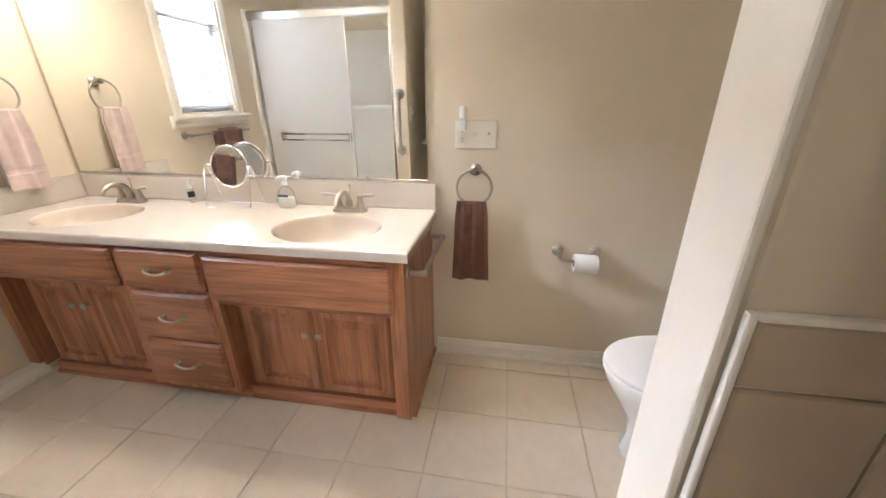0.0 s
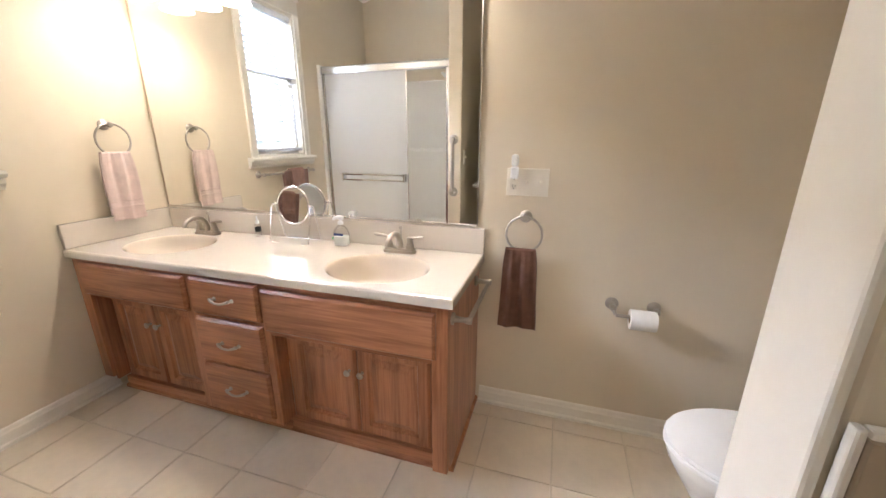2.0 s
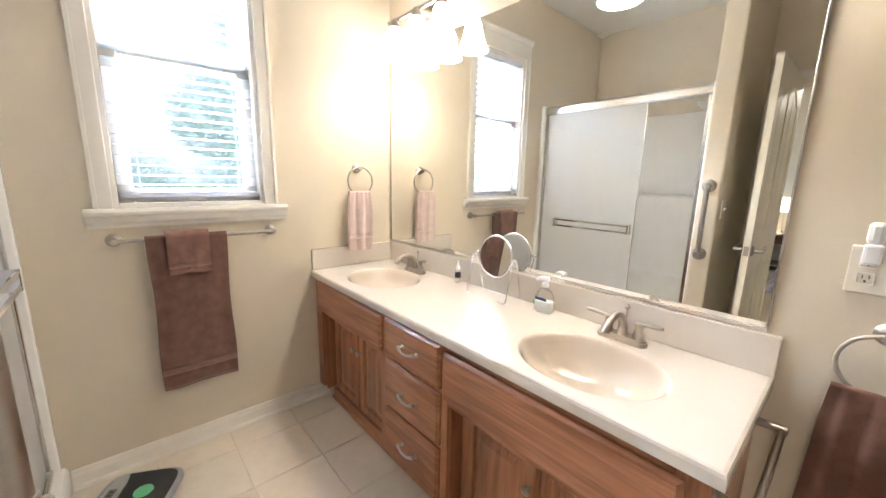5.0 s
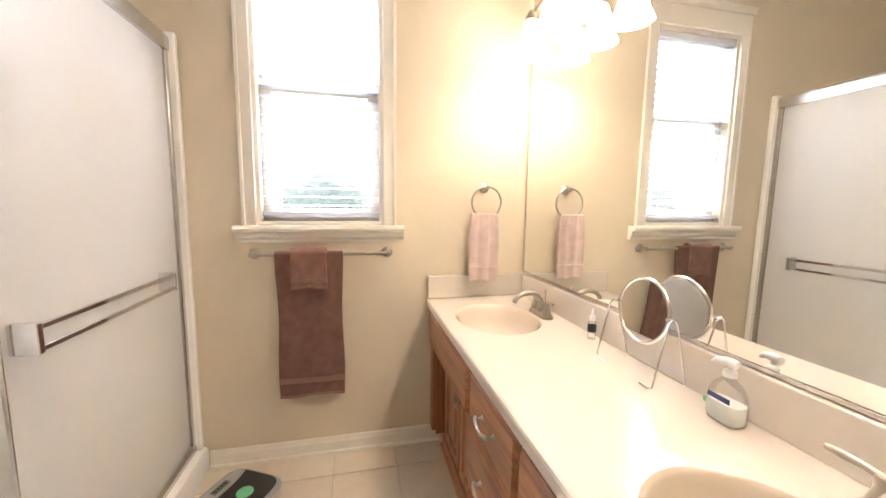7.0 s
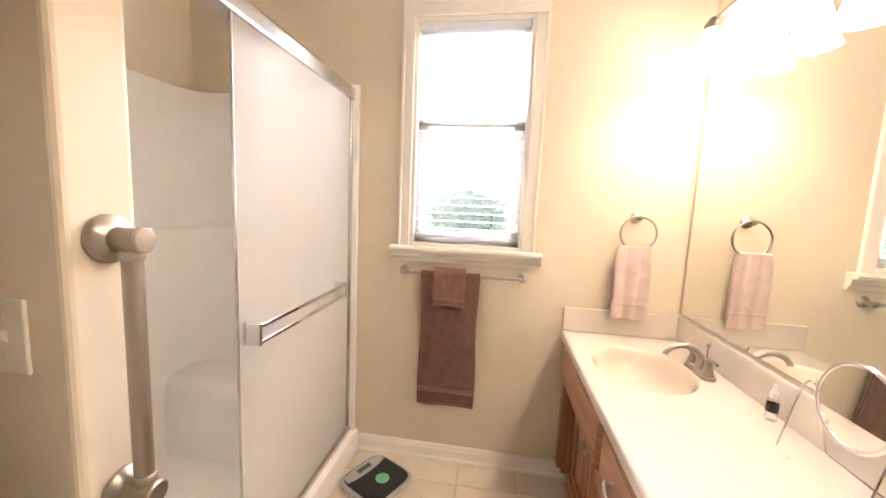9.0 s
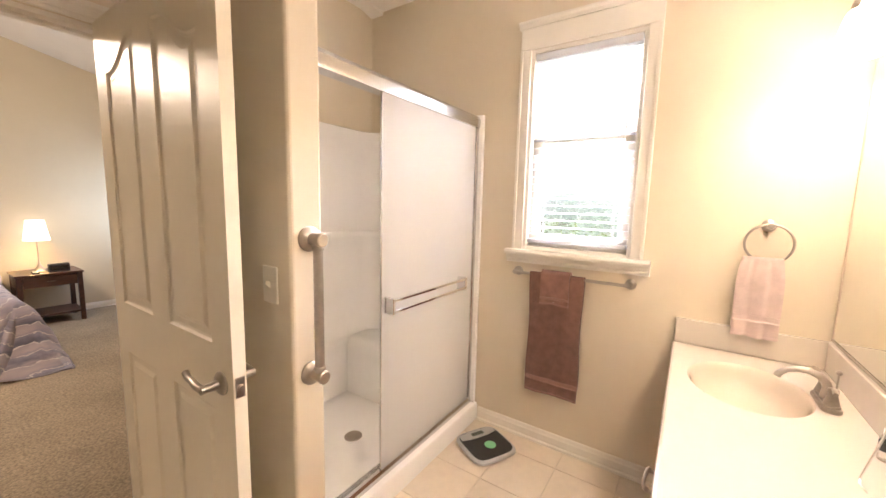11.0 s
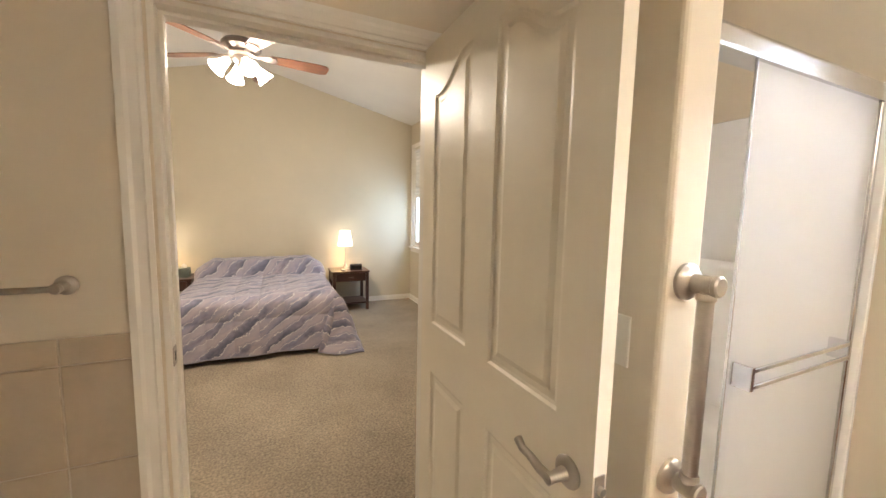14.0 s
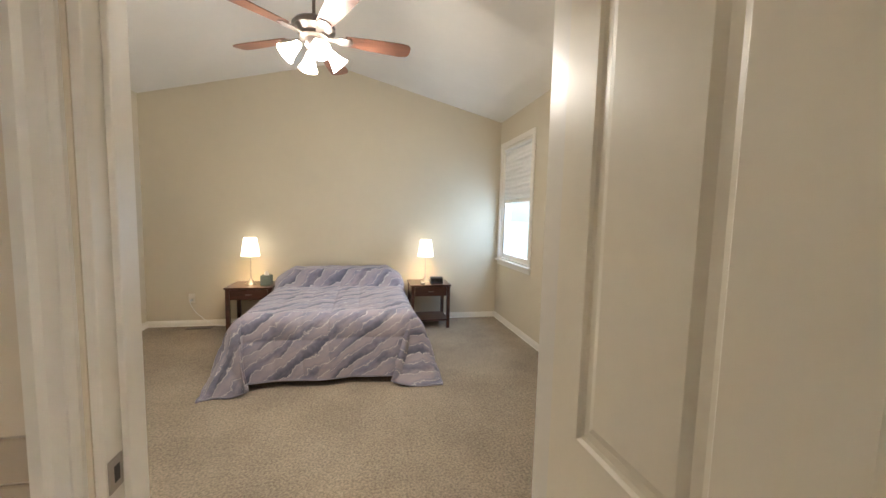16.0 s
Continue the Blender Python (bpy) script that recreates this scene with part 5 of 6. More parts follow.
for s in (-1, 1):
    ex = mc.x + s * (mr_ + 0.022)
    part("pivot", tube([(mc.x + s * mr_, mc.y - s * 0.006, mc.z), (ex, mc.y - s * 0.008, mc.z + 0.004)], 0.005, 10), CHROME, mm, smooth=True)
    pts = [(ex - s * 0.012, mc.y - 0.060, CT + 0.003), (ex - s * 0.045, mc.y - 0.058, CT + 0.003)][::-1] + [(ex, mc.y - 0.058, CT + 0.010), (ex, mc.y - 0.020, mc.z - 0.006), (ex, mc.y - 0.008, mc.z + 0.006), (ex, mc.y + 0.006, mc.z - 0.004), (ex - s * 0.004, mc.y + 0.052, CT + 0.010), (ex - s * 0.010, mc.y + 0.054, CT + 0.003)]
    part("stand_leg", tube(pts, 0.0026, 8), CHROME, mm, smooth=True)
part("stand_foot", tube([(mc.x - mr_ - 0.012, mc.y + 0.054, CT + 0.003), (mc.x + mr_ + 0.012, mc.y + 0.054, CT + 0.003)], 0.0026, 8), CHROME, mm, smooth=True)

pump = thing("soap_dispenser", (-0.708, 1.636, CT), "clear plastic pump bottle half full of white soap", "soap bottle")
def rounded_bottle(w, d, prof, at):
    rings = []
    for k, z in prof:
        rings.append([(at[0] + k * w * (abs(math.cos(a)) ** 0.6) * math.copysign(1, math.cos(a)), at[1] + k * d * (abs(math.sin(a)) ** 0.6) * math.copysign(1, math.sin(a)), at[2] + z) for a in (2 * math.pi * i / 32 for i in range(32))])
    return loft(rings)
part("bottle", rounded_bottle(0.040, 0.026, [(0.90, 0.0), (1, 0.006), (1, 0.050), (0.94, 0.068), (0.76, 0.086), (0.46, 0.098), (0.34, 0.102), (0.34, 0.108)], (-0.708, 1.636, CT)), BOTTLE, pump, "clear bottle", True)
part("soap", rounded_bottle(0.037, 0.023, [(0.9, 0.002), (1, 0.008), (1, 0.046), (0.98, 0.048)], (-0.708, 1.636, CT)), plain("white_soap", (0.80, 0.82, 0.78), 0.4), pump, "white liquid soap", True)
part("label", cuboid(-0.734, -0.682, 1.6085, 1.6097, CT + 0.054, CT + 0.066), NAVY, pump, "navy printed label band")
part("label_leaf", cuboid(-0.745, -0.737, 1.6095, 1.6107, CT + 0.034, CT + 0.046), GREENP, pump, "small green print")
part("pump_collar", lathe([(0.014, 0.107), (0.014, 0.120), (0.009, 0.124), (0.005, 0.125), (0.005, 0.138)], (-0.708, 1.636, CT), seg=18), WPLAS, pump, smooth=True)
part("pump_head", tube([(-0.693, 1.636, CT + 0.139), (-0.715, 1.632, CT + 0.142), (-0.735, 1.627, CT + 0.138), (-0.743, 1.625, CT + 0.130)], [0.011, 0.010, 0.007, 0.005], 10), WPLAS, pump, smooth=True)
dropb = thing("serum_bottle", (-1.240, 1.655, CT), "small clear bottle with a dark label and white nozzle", "bottle")
part("bottle", lathe([(0.014, 0), (0.0155, 0.003), (0.0155, 0.060), (0.012, 0.068), (0.008, 0.072)], (-1.240, 1.655, CT), seg=20), BOTTLE, dropb, smooth=True)
part("label", lathe([(0.0159, 0.028), (0.0159, 0.052), (0.0157, 0.052), (0.0157, 0.028), (0.0159, 0.028)], (-1.240, 1.655, CT), seg=20), DARKP, dropb, "dark printed label")
part("nozzle", lathe([(0.010, 0.070), (0.010, 0.086), (0.005, 0.092), (0.0035, 0.112), (0, 0.113)], (-1.240, 1.655, CT), seg=16), WPLAS, dropb, smooth=True)

# ---- bathroom scale on the floor ----
scl = thing("bathroom_scale", (-1.685, 0.287, 0.004), "black and silver digital bathroom scale with a green disc", "scale")
sm = Matrix.Translation((-1.685, 0.287, 0.004)) @ Matrix.Rotation(radians(152), 4, "Z")


def squircle(h, n=40, p=0.42):
    return [(h * math.copysign(abs(math.cos(a)) ** p, math.cos(a)), h * math.copysign(abs(math.sin(a)) ** p, math.sin(a))) for a in (2 * math.pi * i / n for i in range(n))]


def on_scale(bm):
    bmesh.ops.transform(bm, matrix=sm, verts=bm.verts)
    return bm


part("body", on_scale(loft([[(x, y, 0.008) for x, y in squircle(0.138)], [(x, y, 0.014) for x, y in squircle(0.145)], [(x, y, 0.026) for x, y in squircle(0.144)], [(x, y, 0.032) for x, y in squircle(0.137)]])), GREYP, scl, "silver plastic rim", True)
part("mat", on_scale(prism(squircle(0.128), "z", 0.0322, 0.0350)), DARKP, scl, "black textured platform")
part("display_panel", on_scale(prism([(-0.120, 0.070), (-0.075, 0.058), (0.0, 0.054), (0.075, 0.058), (0.120, 0.070), (0.112, 0.112), (0.06, 0.122), (-0.06, 0.122), (-0.112, 0.112)], "z", 0.0352, 0.0385)), GREYP, scl, "silver display panel")
part("screen", on_scale(cuboid(-0.042, 0.042, 0.074, 0.104, 0.0387, 0.0398)), plain("lcd", (0.20, 0.22, 0.20), 0.2), scl, "grey display screen")
for i in range(4):
    part("digit", on_scale(cuboid(-0.033 + i * 0.018, -0.022 + i * 0.018, 0.081, 0.097, 0.0399, 0.0403)), DARKP, scl)
part("disc", on_scale(lathe([(0.034, 0.0352), (0.034, 0.0372), (0.030, 0.0382), (0, 0.0382)], (0.012, -0.030, 0), seg=28)), GREENP, scl, "green round sticker")
for a in (-0.1, 0.1):
    for b in (-0.1, 0.1):
        part("foot", on_scale(lathe([(0.014, -0.004), (0.014, 0.0082)], (a, b, 0), seg=14)), DARKP, scl)

# shower valve on the tiled partition
vv = thing("bath_valve", (0.83, PY0, 0.83), "round chrome bath valve on the tiled partition", "valve")
part("escutcheon", lathe([(0.085, 0), (0.085, 0.004), (0.070, 0.014), (0.030, 0.020), (0.026, 0.05)], (0.850, PY0 - 0.011, 0.780), (0, -1, 0), 32), CHROME, vv, smooth=True)
part("knob", lathe([(0.028, 0.05), (0.034, 0.056), (0.034, 0.085), (0.026, 0.094), (0, 0.096)], (0.850, PY0 - 0.011, 0.780), (0, -1, 0), 24), CHROME, vv, smooth=True)


# ---- bedroom window ----
w2 = sash_window("window_2", BX0, BWY0, BWY1, BWZ0, BWZ1, 1.690, 0.095, "white double-hung bedroom window with a half-drawn blind")
for nm, a, b, c, d in (("casing", BWY0 - 0.065, BWY0, BWZ0, BWZ1), ("casing", BWY1, BWY1 + 0.065, BWZ0, BWZ1), ("head_casing", BWY0 - 0.065, BWY1 + 0.065, BWZ1, BWZ1 + 0.070)):
    part(nm, cuboid(BX0, BX0 + 0.018, a, b, c, d, 0.004), WHITE, w2)
part("stool", cuboid(BX0, BX0 + 0.045, BWY0 - 0.085, BWY1 + 0.090, BWZ0 - 0.030, BWZ0 - 0.001, 0.006), WHITE, w2)
part("apron", cuboid(BX0, BX0 + 0.015, BWY0 - 0.065, BWY1 + 0.065, BWZ0 - 0.085, BWZ0 - 0.031, 0.003), WHITE, w2)
shade = thing("pleated_blind", (BX0 - 0.02, -4.445, BWZ1 - 0.03), "white pleated blind, drawn half way down the window", "blind")
part("head_rail", cuboid(BX0 - 0.045, BX0 - 0.008, BWY0 + 0.026, BWY1 - 0.026, BWZ1 - 0.055, BWZ1 - 0.024, 0.003, 1), WPLAS, shade)
prof = []
n = 22
for i in range(n + 1):
    z = BWZ1 - 0.055 - (BWZ1 - 0.055 - 1.735) * i / n
    prof.append((BX0 - 0.030 + (0.009 if i % 2 else -0.003), z))
prof += [(x - 0.002, z) for x, z in prof[::-1]]
part("pleats", prism(prof, "y", BWY0 + 0.030, BWY1 - 0.030), FABRIC, shade)
part("bottom_rail", cuboid(BX0 - 0.042, BX0 - 0.012, BWY0 + 0.028, BWY1 - 0.028, 1.715, 1.735, 0.003, 1), WPLAS, shade)

# ---- ceiling fan ----
FX, FY, FZ = 0.43, -2.58, 2.585
fan = thing("ceiling_fan", (FX, FY, FZ), "five-blade ceiling fan with four lit bell glass shades", "ceiling fan")
part("canopy", lathe([(0.060, 0.0), (0.068, -0.02), (0.050, -0.055), (0.020, -0.075)], (FX, FY, RIDGE - 0.02), seg=28), BRONZE, fan, smooth=True)
part("down_rod", tube([(FX, FY, RIDGE - 0.08), (FX, FY, FZ + 0.13)], 0.011, 12), BRONZE, fan, smooth=True)
part("motor", lathe([(0.020, 0.150), (0.036, 0.140), (0.060, 0.118), (0.120, 0.096), (0.136, 0.076), (0.136, 0.050), (0.112, 0.034), (0.092, 0.026), (0.092, 0.004), (0.060, -0.004)], (FX, FY, FZ), seg=36), BRONZE, fan, smooth=True)
part("switch_housing", lathe([(0.058, 0.0), (0.062, -0.030), (0.050, -0.062), (0.028, -0.080), (0.010, -0.090), (0.006, -0.115), (0, -0.118)], (FX, FY, FZ), seg=28), BRONZE, fan, smooth=True)
for k in range(5):
    az = radians(42 + 72 * k)
    m = Matrix.Translation((FX, FY, FZ + 0.016)) @ Matrix.Rotation(az, 4, "Z") @ Matrix.Rotation(radians(-11), 4, "X")
    out = [(0.20, -0.048), (0.30, -0.056), (0.46, -0.066), (0.57, -0.070), (0.615, -0.062), (0.632, -0.038), (0.635, 0.0), (0.632, 0.038), (0.615, 0.062), (0.57, 0.070), (0.46, 0.066), (0.30, 0.056), (0.20, 0.048), (0.188, 0.0)]
    bm = prism(out, "z", -0.003, 0.003)
    bmesh.ops.transform(bm, matrix=m, verts=bm.verts)
    part("blade", bm, BLADE, fan, "reddish-brown wooden blade")
    bm = prism([(0.075, -0.014), (0.13, -0.020), (0.17, -0.040), (0.235, -0.036), (0.25, 0.0), (0.235, 0.036), (0.17, 0.040), (0.13, 0.020), (0.075, 0.014)], "z", -0.010, -0.004)
    bmesh.ops.transform(bm, matrix=m, verts=bm.verts)
    part("blade_iron", bm, BRONZE, fan)
for k in range(4):
    az = radians(20 + 90 * k)
    d = Vector((math.cos(az), math.sin(az), 0))
    c = Vector((FX, FY, FZ - 0.045))
    p0, p1 = c + d * 0.045, c + d * 0.095 + Vector((0, 0, -0.012))
    part("lamp_arm", tube([p0, (p0 + p1) / 2 + Vector((0, 0, 0.012)), p1], 0.009, 10), BRONZE, fan, smooth=True)
    ax = (d * 0.72 + Vector((0, 0, -0.70))).normalized()
    bell = [(0.022, -0.004), (0.026, 0.010), (0.032, 0.030), (0.040, 0.060), (0.052, 0.092), (0.064, 0.112), (0.061, 0.112), (0.049, 0.092), (0.037, 0.060), (0.029, 0.030), (0.022, 0.012), (0.022, -0.004)]
    part("shade", lathe(bell, p1, ax, 24), FANGLASS, fan, "lit opal glass bell shade", True)
    bulb("fan_bulb", p1 + ax * 0.105, FAN_W, (1.0, 0.87, 0.69), 0.03)
part("pull_chain", tube([(FX + 0.03, FY, FZ - 0.07), (FX + 0.03, FY, FZ - 0.24)], 0.0016, 6), BRONZE, fan)

# ---- bed ----
QX0, QX1, QY0, QY1, QZ = -0.305, 1.085, -3.205, BY + 0.06, 0.600
bed = thing("bed", ((QX0 + QX1) / 2, (QY0 + QY1) / 2, 0.012), "made full-size bed with mattress and box spring", "bed")
part("mattress", cuboid(QX0 + 0.02, QX1 - 0.02, QY1, QY0 - 0.02, 0.330, 0.575, 0.05, 4), FABRIC, bed, smooth=True)
part("box_spring", cuboid(QX0 + 0.02, QX1 - 0.02, QY1, QY0 - 0.02, 0.145, 0.328, 0.02, 2), plain("ticking", (0.28, 0.25, 0.22), 0.9), bed, "dark cloth box spring", True)
for a in (QX0 + 0.10, QX1 - 0.10):
    for b in (QY1 + 0.10, QY0 - 0.14):
        part("leg", cuboid(a - 0.02, a + 0.02, b - 0.02, b + 0.02, 0.012, 0.146, 0.003, 1), DARKP, bed)
for cx in (QX0 + 0.36, QX1 - 0.36):
    p = part("pillow", cuboid(cx - 0.31, cx + 0.31, QY1 + 0.02, QY1 + 0.42, 0.578, 0.715, 0.06, 5), FABRIC, None, "", True)
    tagged(p, "white pillow under the quilt at the bed head", "pillow", "pillows")


def smooth01(x):
    x = min(1, max(0, x))
    return x * x * (3 - 2 * x)


SKIRT = 0.555
CX, HALFW = (QX0 + QX1) / 2, (QX1 - QX0) / 2
LENQ = QY0 - QY1
UA, VA = HALFW + SKIRT, LENQ + SKIRT


def quilt_point(u, v):
    """u across from one side hem to the other, v from the head to the foot hem, in cloth lengths."""
    s = (u * 2 - 1) * UA
    t = v * VA
    over_s, over_t = max(0, abs(s) - HALFW), max(0, t - LENQ)
    sg = 1 if s > 0 else -1
    x = CX + sg * min(abs(s), HALFW)
    y = QY1 + min(t, LENQ)
    # pillow hump and the tuck below it
    hump = 0.175 * smooth01((0.52 - t) / 0.17) * smooth01((t + 0.25) / 0.22) * (1 - 0.35 * smooth01((abs(s) / HALFW - 0.80) / 0.20))
    hump -= 0.018 * math.exp(-((t - 0.54) / 0.05) ** 2)
    z = QZ + hump
    rr = 0.05
    if over_s or over_t:
        # plumb along the sides and the foot; the square corners fall as folded cones that spread on the carpet
        fall = math.hypot(over_s, over_t)
        ang = math.atan2(over_t, over_s)
        dirx, diry = sg * math.cos(ang), math.sin(ang)
        corner = max(0.0, math.sin(2 * ang)) ** 0.6
        tilt = radians(5 + 2.5 * (over_t < over_s) + 19 * corner)
        soft = rr * (1 - math.exp(-fall / rr))
        wave = 0.018 * smooth01(fall / 0.25) * (math.sin(9.5 * s + 0.8) if over_t > over_s else math.sin(8.2 * t + 0.5))
        wave += 0.030 * corner * smooth01(fall / 0.3) * math.sin(5.0 * ang + 0.7)
        out = soft + max(0, fall - rr * 0.6) * math.sin(tilt) + wave
        tuck = 0.20 * (fall / SKIRT) * math.exp(-((math.degrees(ang) - 70) / 15) ** 2) * (1.25 if sg < 0 else 0.9)
        x += dirx * out - sg * tuck
        y += diry * out
        z -= max(0, (fall - rr * 0.45 * (1 - math.exp(-fall / rr))) * math.cos(tilt))
        z = max(z, 0.020 + 0.004 * math.sin(30 * s))
    # quilting: a raised field between stitch lines
    qs = 0.019 * (abs(math.sin(math.pi * s / 0.235)) ** 0.4) * (abs(math.sin(math.pi * t / 0.40)) ** 0.25)
    nz = 0.010 * noise.noise((s * 3.1, t * 2.6, 0.3)) + 0.005 * noise.noise((s * 8, t * 7, 2.3))
    if over_s or over_t:
        k = math.hypot(over_s, over_t)
        x += (sg * over_s / k) * (qs + nz)
        y += (over_t / k) * (qs + nz)
    else:
        z += qs + nz
    return (x, y, z)


bm = sheet(150, 190, quilt_point, 0.0, uv=lambda u, v: ((1 - u * 2) * UA, v * VA))
spread = thing("bedspread", (CX, (QY0 + QY1) / 2, QZ), "quilted slate, lavender and blush bedspread draped over the bed", "bedspread")
quilt = part("quilt", bm, QUILT, spread, "", True)
edge = [quilt_point(0.0, i / 60) for i in range(61)] + [quilt_point(i / 80, 1.0) for i in range(1, 81)] + [quilt_point(1.0, 1 - i / 60) for i in range(1, 61)]
hem_pts = [edge[0]]
for q in edge[1:]:
    if (Vector(q) - Vector(hem_pts[-1])).length > 0.02:
        hem_pts.append(q)
part("hem", tube(hem_pts, 0.006, 8), plain("grey_binding", (0.27, 0.26, 0.32), 0.8, var=0.1, scale=20), spread, "grey bound hem", True)
sol = quilt.modifiers.new("thickness", "SOLIDIFY")
sol.thickness, sol.offset = 0.012, -1


# ---- nightstands, lamps and what stands on them ----
def nightstand(x0, x1, label):
    y0, y1, H = -4.535, -4.985, 0.585
    nsd = thing("nightstand", ((x0 + x1) / 2, (y0 + y1) / 2, 0.012), label, "nightstand", "nightstands")
    part("top", cuboid(x0, x1, y1, y0, H - 0.022, H, 0.004), CHERRY, nsd)
    for a in (x0 + 0.012, x1 - 0.054):
        for b in (y1 + 0.012, y0 - 0.054):
            part("leg", cuboid(a, a + 0.042, b, b + 0.042, 0.012, H - 0.0225, 0.003, 1), CHERRY, nsd)
    part("apron", cuboid(x0 + 0.0545, x1 - 0.0545, y1 + 0.02, y1 + 0.036, 0.430, H - 0.0225), CHERRY, nsd)
    for a in (x0 + 0.020, x1 - 0.036):
        part("side_apron", cuboid(a, a + 0.016, y1 + 0.0545, y0 - 0.0545, 0.430, H - 0.0225), CHERRY, nsd)
    d = part("drawer", cuboid(x0 + 0.058, x1 - 0.058, y0 - 0.036, y0 - 0.015, 0.438, H - 0.030, 0.004), CHERRY, nsd)
    part("drawer_pull", cuboid((x0 + x1) / 2 - 0.035, (x0 + x1) / 2 + 0.035, y0 - 0.0148, y0 + 0.004, 0.492, 0.502, 0.003), BRONZE, d, "small metal pull")
    part("shelf", cuboid(x0 + 0.020, x1 - 0.020, y1 + 0.020, y0 - 0.020, 0.110, 0.130, 0.003), CHERRY, nsd)


nightstand(-0.995, -0.465, "dark cherry wood nightstand with a drawer and shelf")
nightstand(1.165, 1.690, "dark cherry wood nightstand with a drawer and shelf")


def table_lamp(x, y, z):
    l = thing("table_lamp", (x, y, z), "small table lamp with a lit white tapered shade", "table lamp", "table lamps")
    part("base", lathe([(0.060, 0.0), (0.060, 0.006), (0.050, 0.014), (0.020, 0.050), (0.010, 0.085), (0.007, 0.12)], (x, y, z), seg=28), NICKEL, l, smooth=True)
    part("stem", tube([(x, y, z + 0.11), (x, y, z + 0.37)], 0.0055, 12), NICKEL, l, smooth=True)
    part("socket", lathe([(0.012, 0.34), (0.016, 0.35), (0.016, 0.385), (0.010, 0.39)], (x, y, z), seg=16), NICKEL, l, smooth=True)
    part("shade", lathe([(0.105, 0.345), (0.072, 0.565), (0.070, 0.565), (0.103, 0.345), (0.105, 0.345)], (x, y, z), seg=36), SHADEGLOW, l, "lit white fabric shade", True)
    part("shade_ring", lathe([(0.071, 0.555), (0.071, 0.559), (0.006, 0.559), (0.006, 0.555), (0.071, 0.555)], (x, y, z), seg=24), NICKEL, l)
    bulb("lamp_bulb", (x, y, z + 0.470), LAMP_W, (1.0, 0.66, 0.29), 0.03)


table_lamp(-0.690, -4.80, 0.585)
table_lamp(1.470, -4.80, 0.585)
ck = thing("alarm_clock", (-0.815, -4.66, 0.585), "black digital alarm clock", "alarm clock")
part("case", prism([(-4.700, 0.5852), (-4.622, 0.5852), (-4.632, 0.668), (-4.690, 0.672)], "x", -0.900, -0.735), DARKP, ck)
part("display", cuboid(-0.888, -0.747, -4.6275, -4.6225, 0.603, 0.650), plain("dark_screen", (0.015, 0.012, 0.012), 0.15), ck, "dark display")
rc = thing("remote_control", (-0.63, -4.62, 0.585), "small black remote control lying on the nightstand", "remote control")
part("case", cuboid(-0.655, -0.605, -4.70, -4.57, 0.5852, 0.602, 0.005), DARKP, rc)
part("button_pad", cuboid(-0.648, -0.612, -4.69, -4.60, 0.6022, 0.6040), GREYP, rc)
bxs = thing("tissue_box", (1.275, -4.72, 0.585), "grey-green cube tissue box", "tissue box")
part("carton", cuboid(1.215, 1.330, -4.78, -4.665, 0.5852, 0.700, 0.003), plain("grey_green_card", (0.17, 0.20, 0.17), 0.7, var=0.12, scale=25), bxs)
part("tissue", sheet(8, 8, lambda u, v: (1.245 + 0.055 * u, -4.722 + 0.008 * math.sin(6 * u), 0.700 + 0.055 * v * (1 - 0.4 * abs(2 * u - 1))), 0.003), PAPER, bxs, "white tissue")

# wall outlet with a cord, floor register
ol = thing("wall_outlet", (2.225, BY, 0.365), "almond wall outlet with a white plug", "outlet")
part("plate", cuboid(2.188, 2.262, BY + 0.0005, BY + 0.006, 0.310, 0.425, 0.003), PLATE, ol)
for zz in (0.345, 0.388):
    part("outlet_face", cuboid(2.210, 2.240, BY + 0.0062, BY + 0.0085, zz - 0.014, zz + 0.014, 0.003), PLATE, ol)
cord = thing("power_cord", (2.20, BY + 0.03, 0.2), "white power cord running from the outlet to the floor", "cord")
part("plug", cuboid(2.211, 2.239, BY + 0.0087, BY + 0.040, 0.334, 0.356, 0.005), WPLAS, cord)
pts = [(2.225, BY + 0.038, 0.345), (2.222, BY + 0.055, 0.30), (2.17, BY + 0.050, 0.20), (2.08, BY + 0.050, 0.11), (1.99, BY + 0.055, 0.045), (1.92, BY + 0.060, 0.020), (1.80, BY + 0.065, 0.018), (1.70, BY + 0.05, 0.018)]
part("cable", tube(pts, 0.0035, 8), WPLAS, cord, smooth=True)
vent = thing("floor_register", (2.10, -4.93, 0.012), "brown metal floor register in the carpet", "floor vent")
part("frame", cuboid(1.96, 2.24, -4.985, -4.875, 0.0122, 0.017, 0.002, 1), plain("brown_metal", (0.10, 0.07, 0.05), 0.5, 0.3), vent)
for i in range(12):
    part("louvre", cuboid(1.975 + i * 0.0215, 1.985 + i * 0.0215, -4.975, -4.885, 0.0172, 0.0200), BRONZE, vent)

# ---- outside: lawn, shrubs and trees before a bright hazy sky ----
structure("backdrop", cuboid(-75, -74.5, -120, 120, -0.6, 90), SKYGLOW, "bright hazy white sky beyond the garden", "sky")
structure("ground", cuboid(-300, 300, -300, 300, -0.75, -0.6), GRASS, "mown green lawn", "lawn")


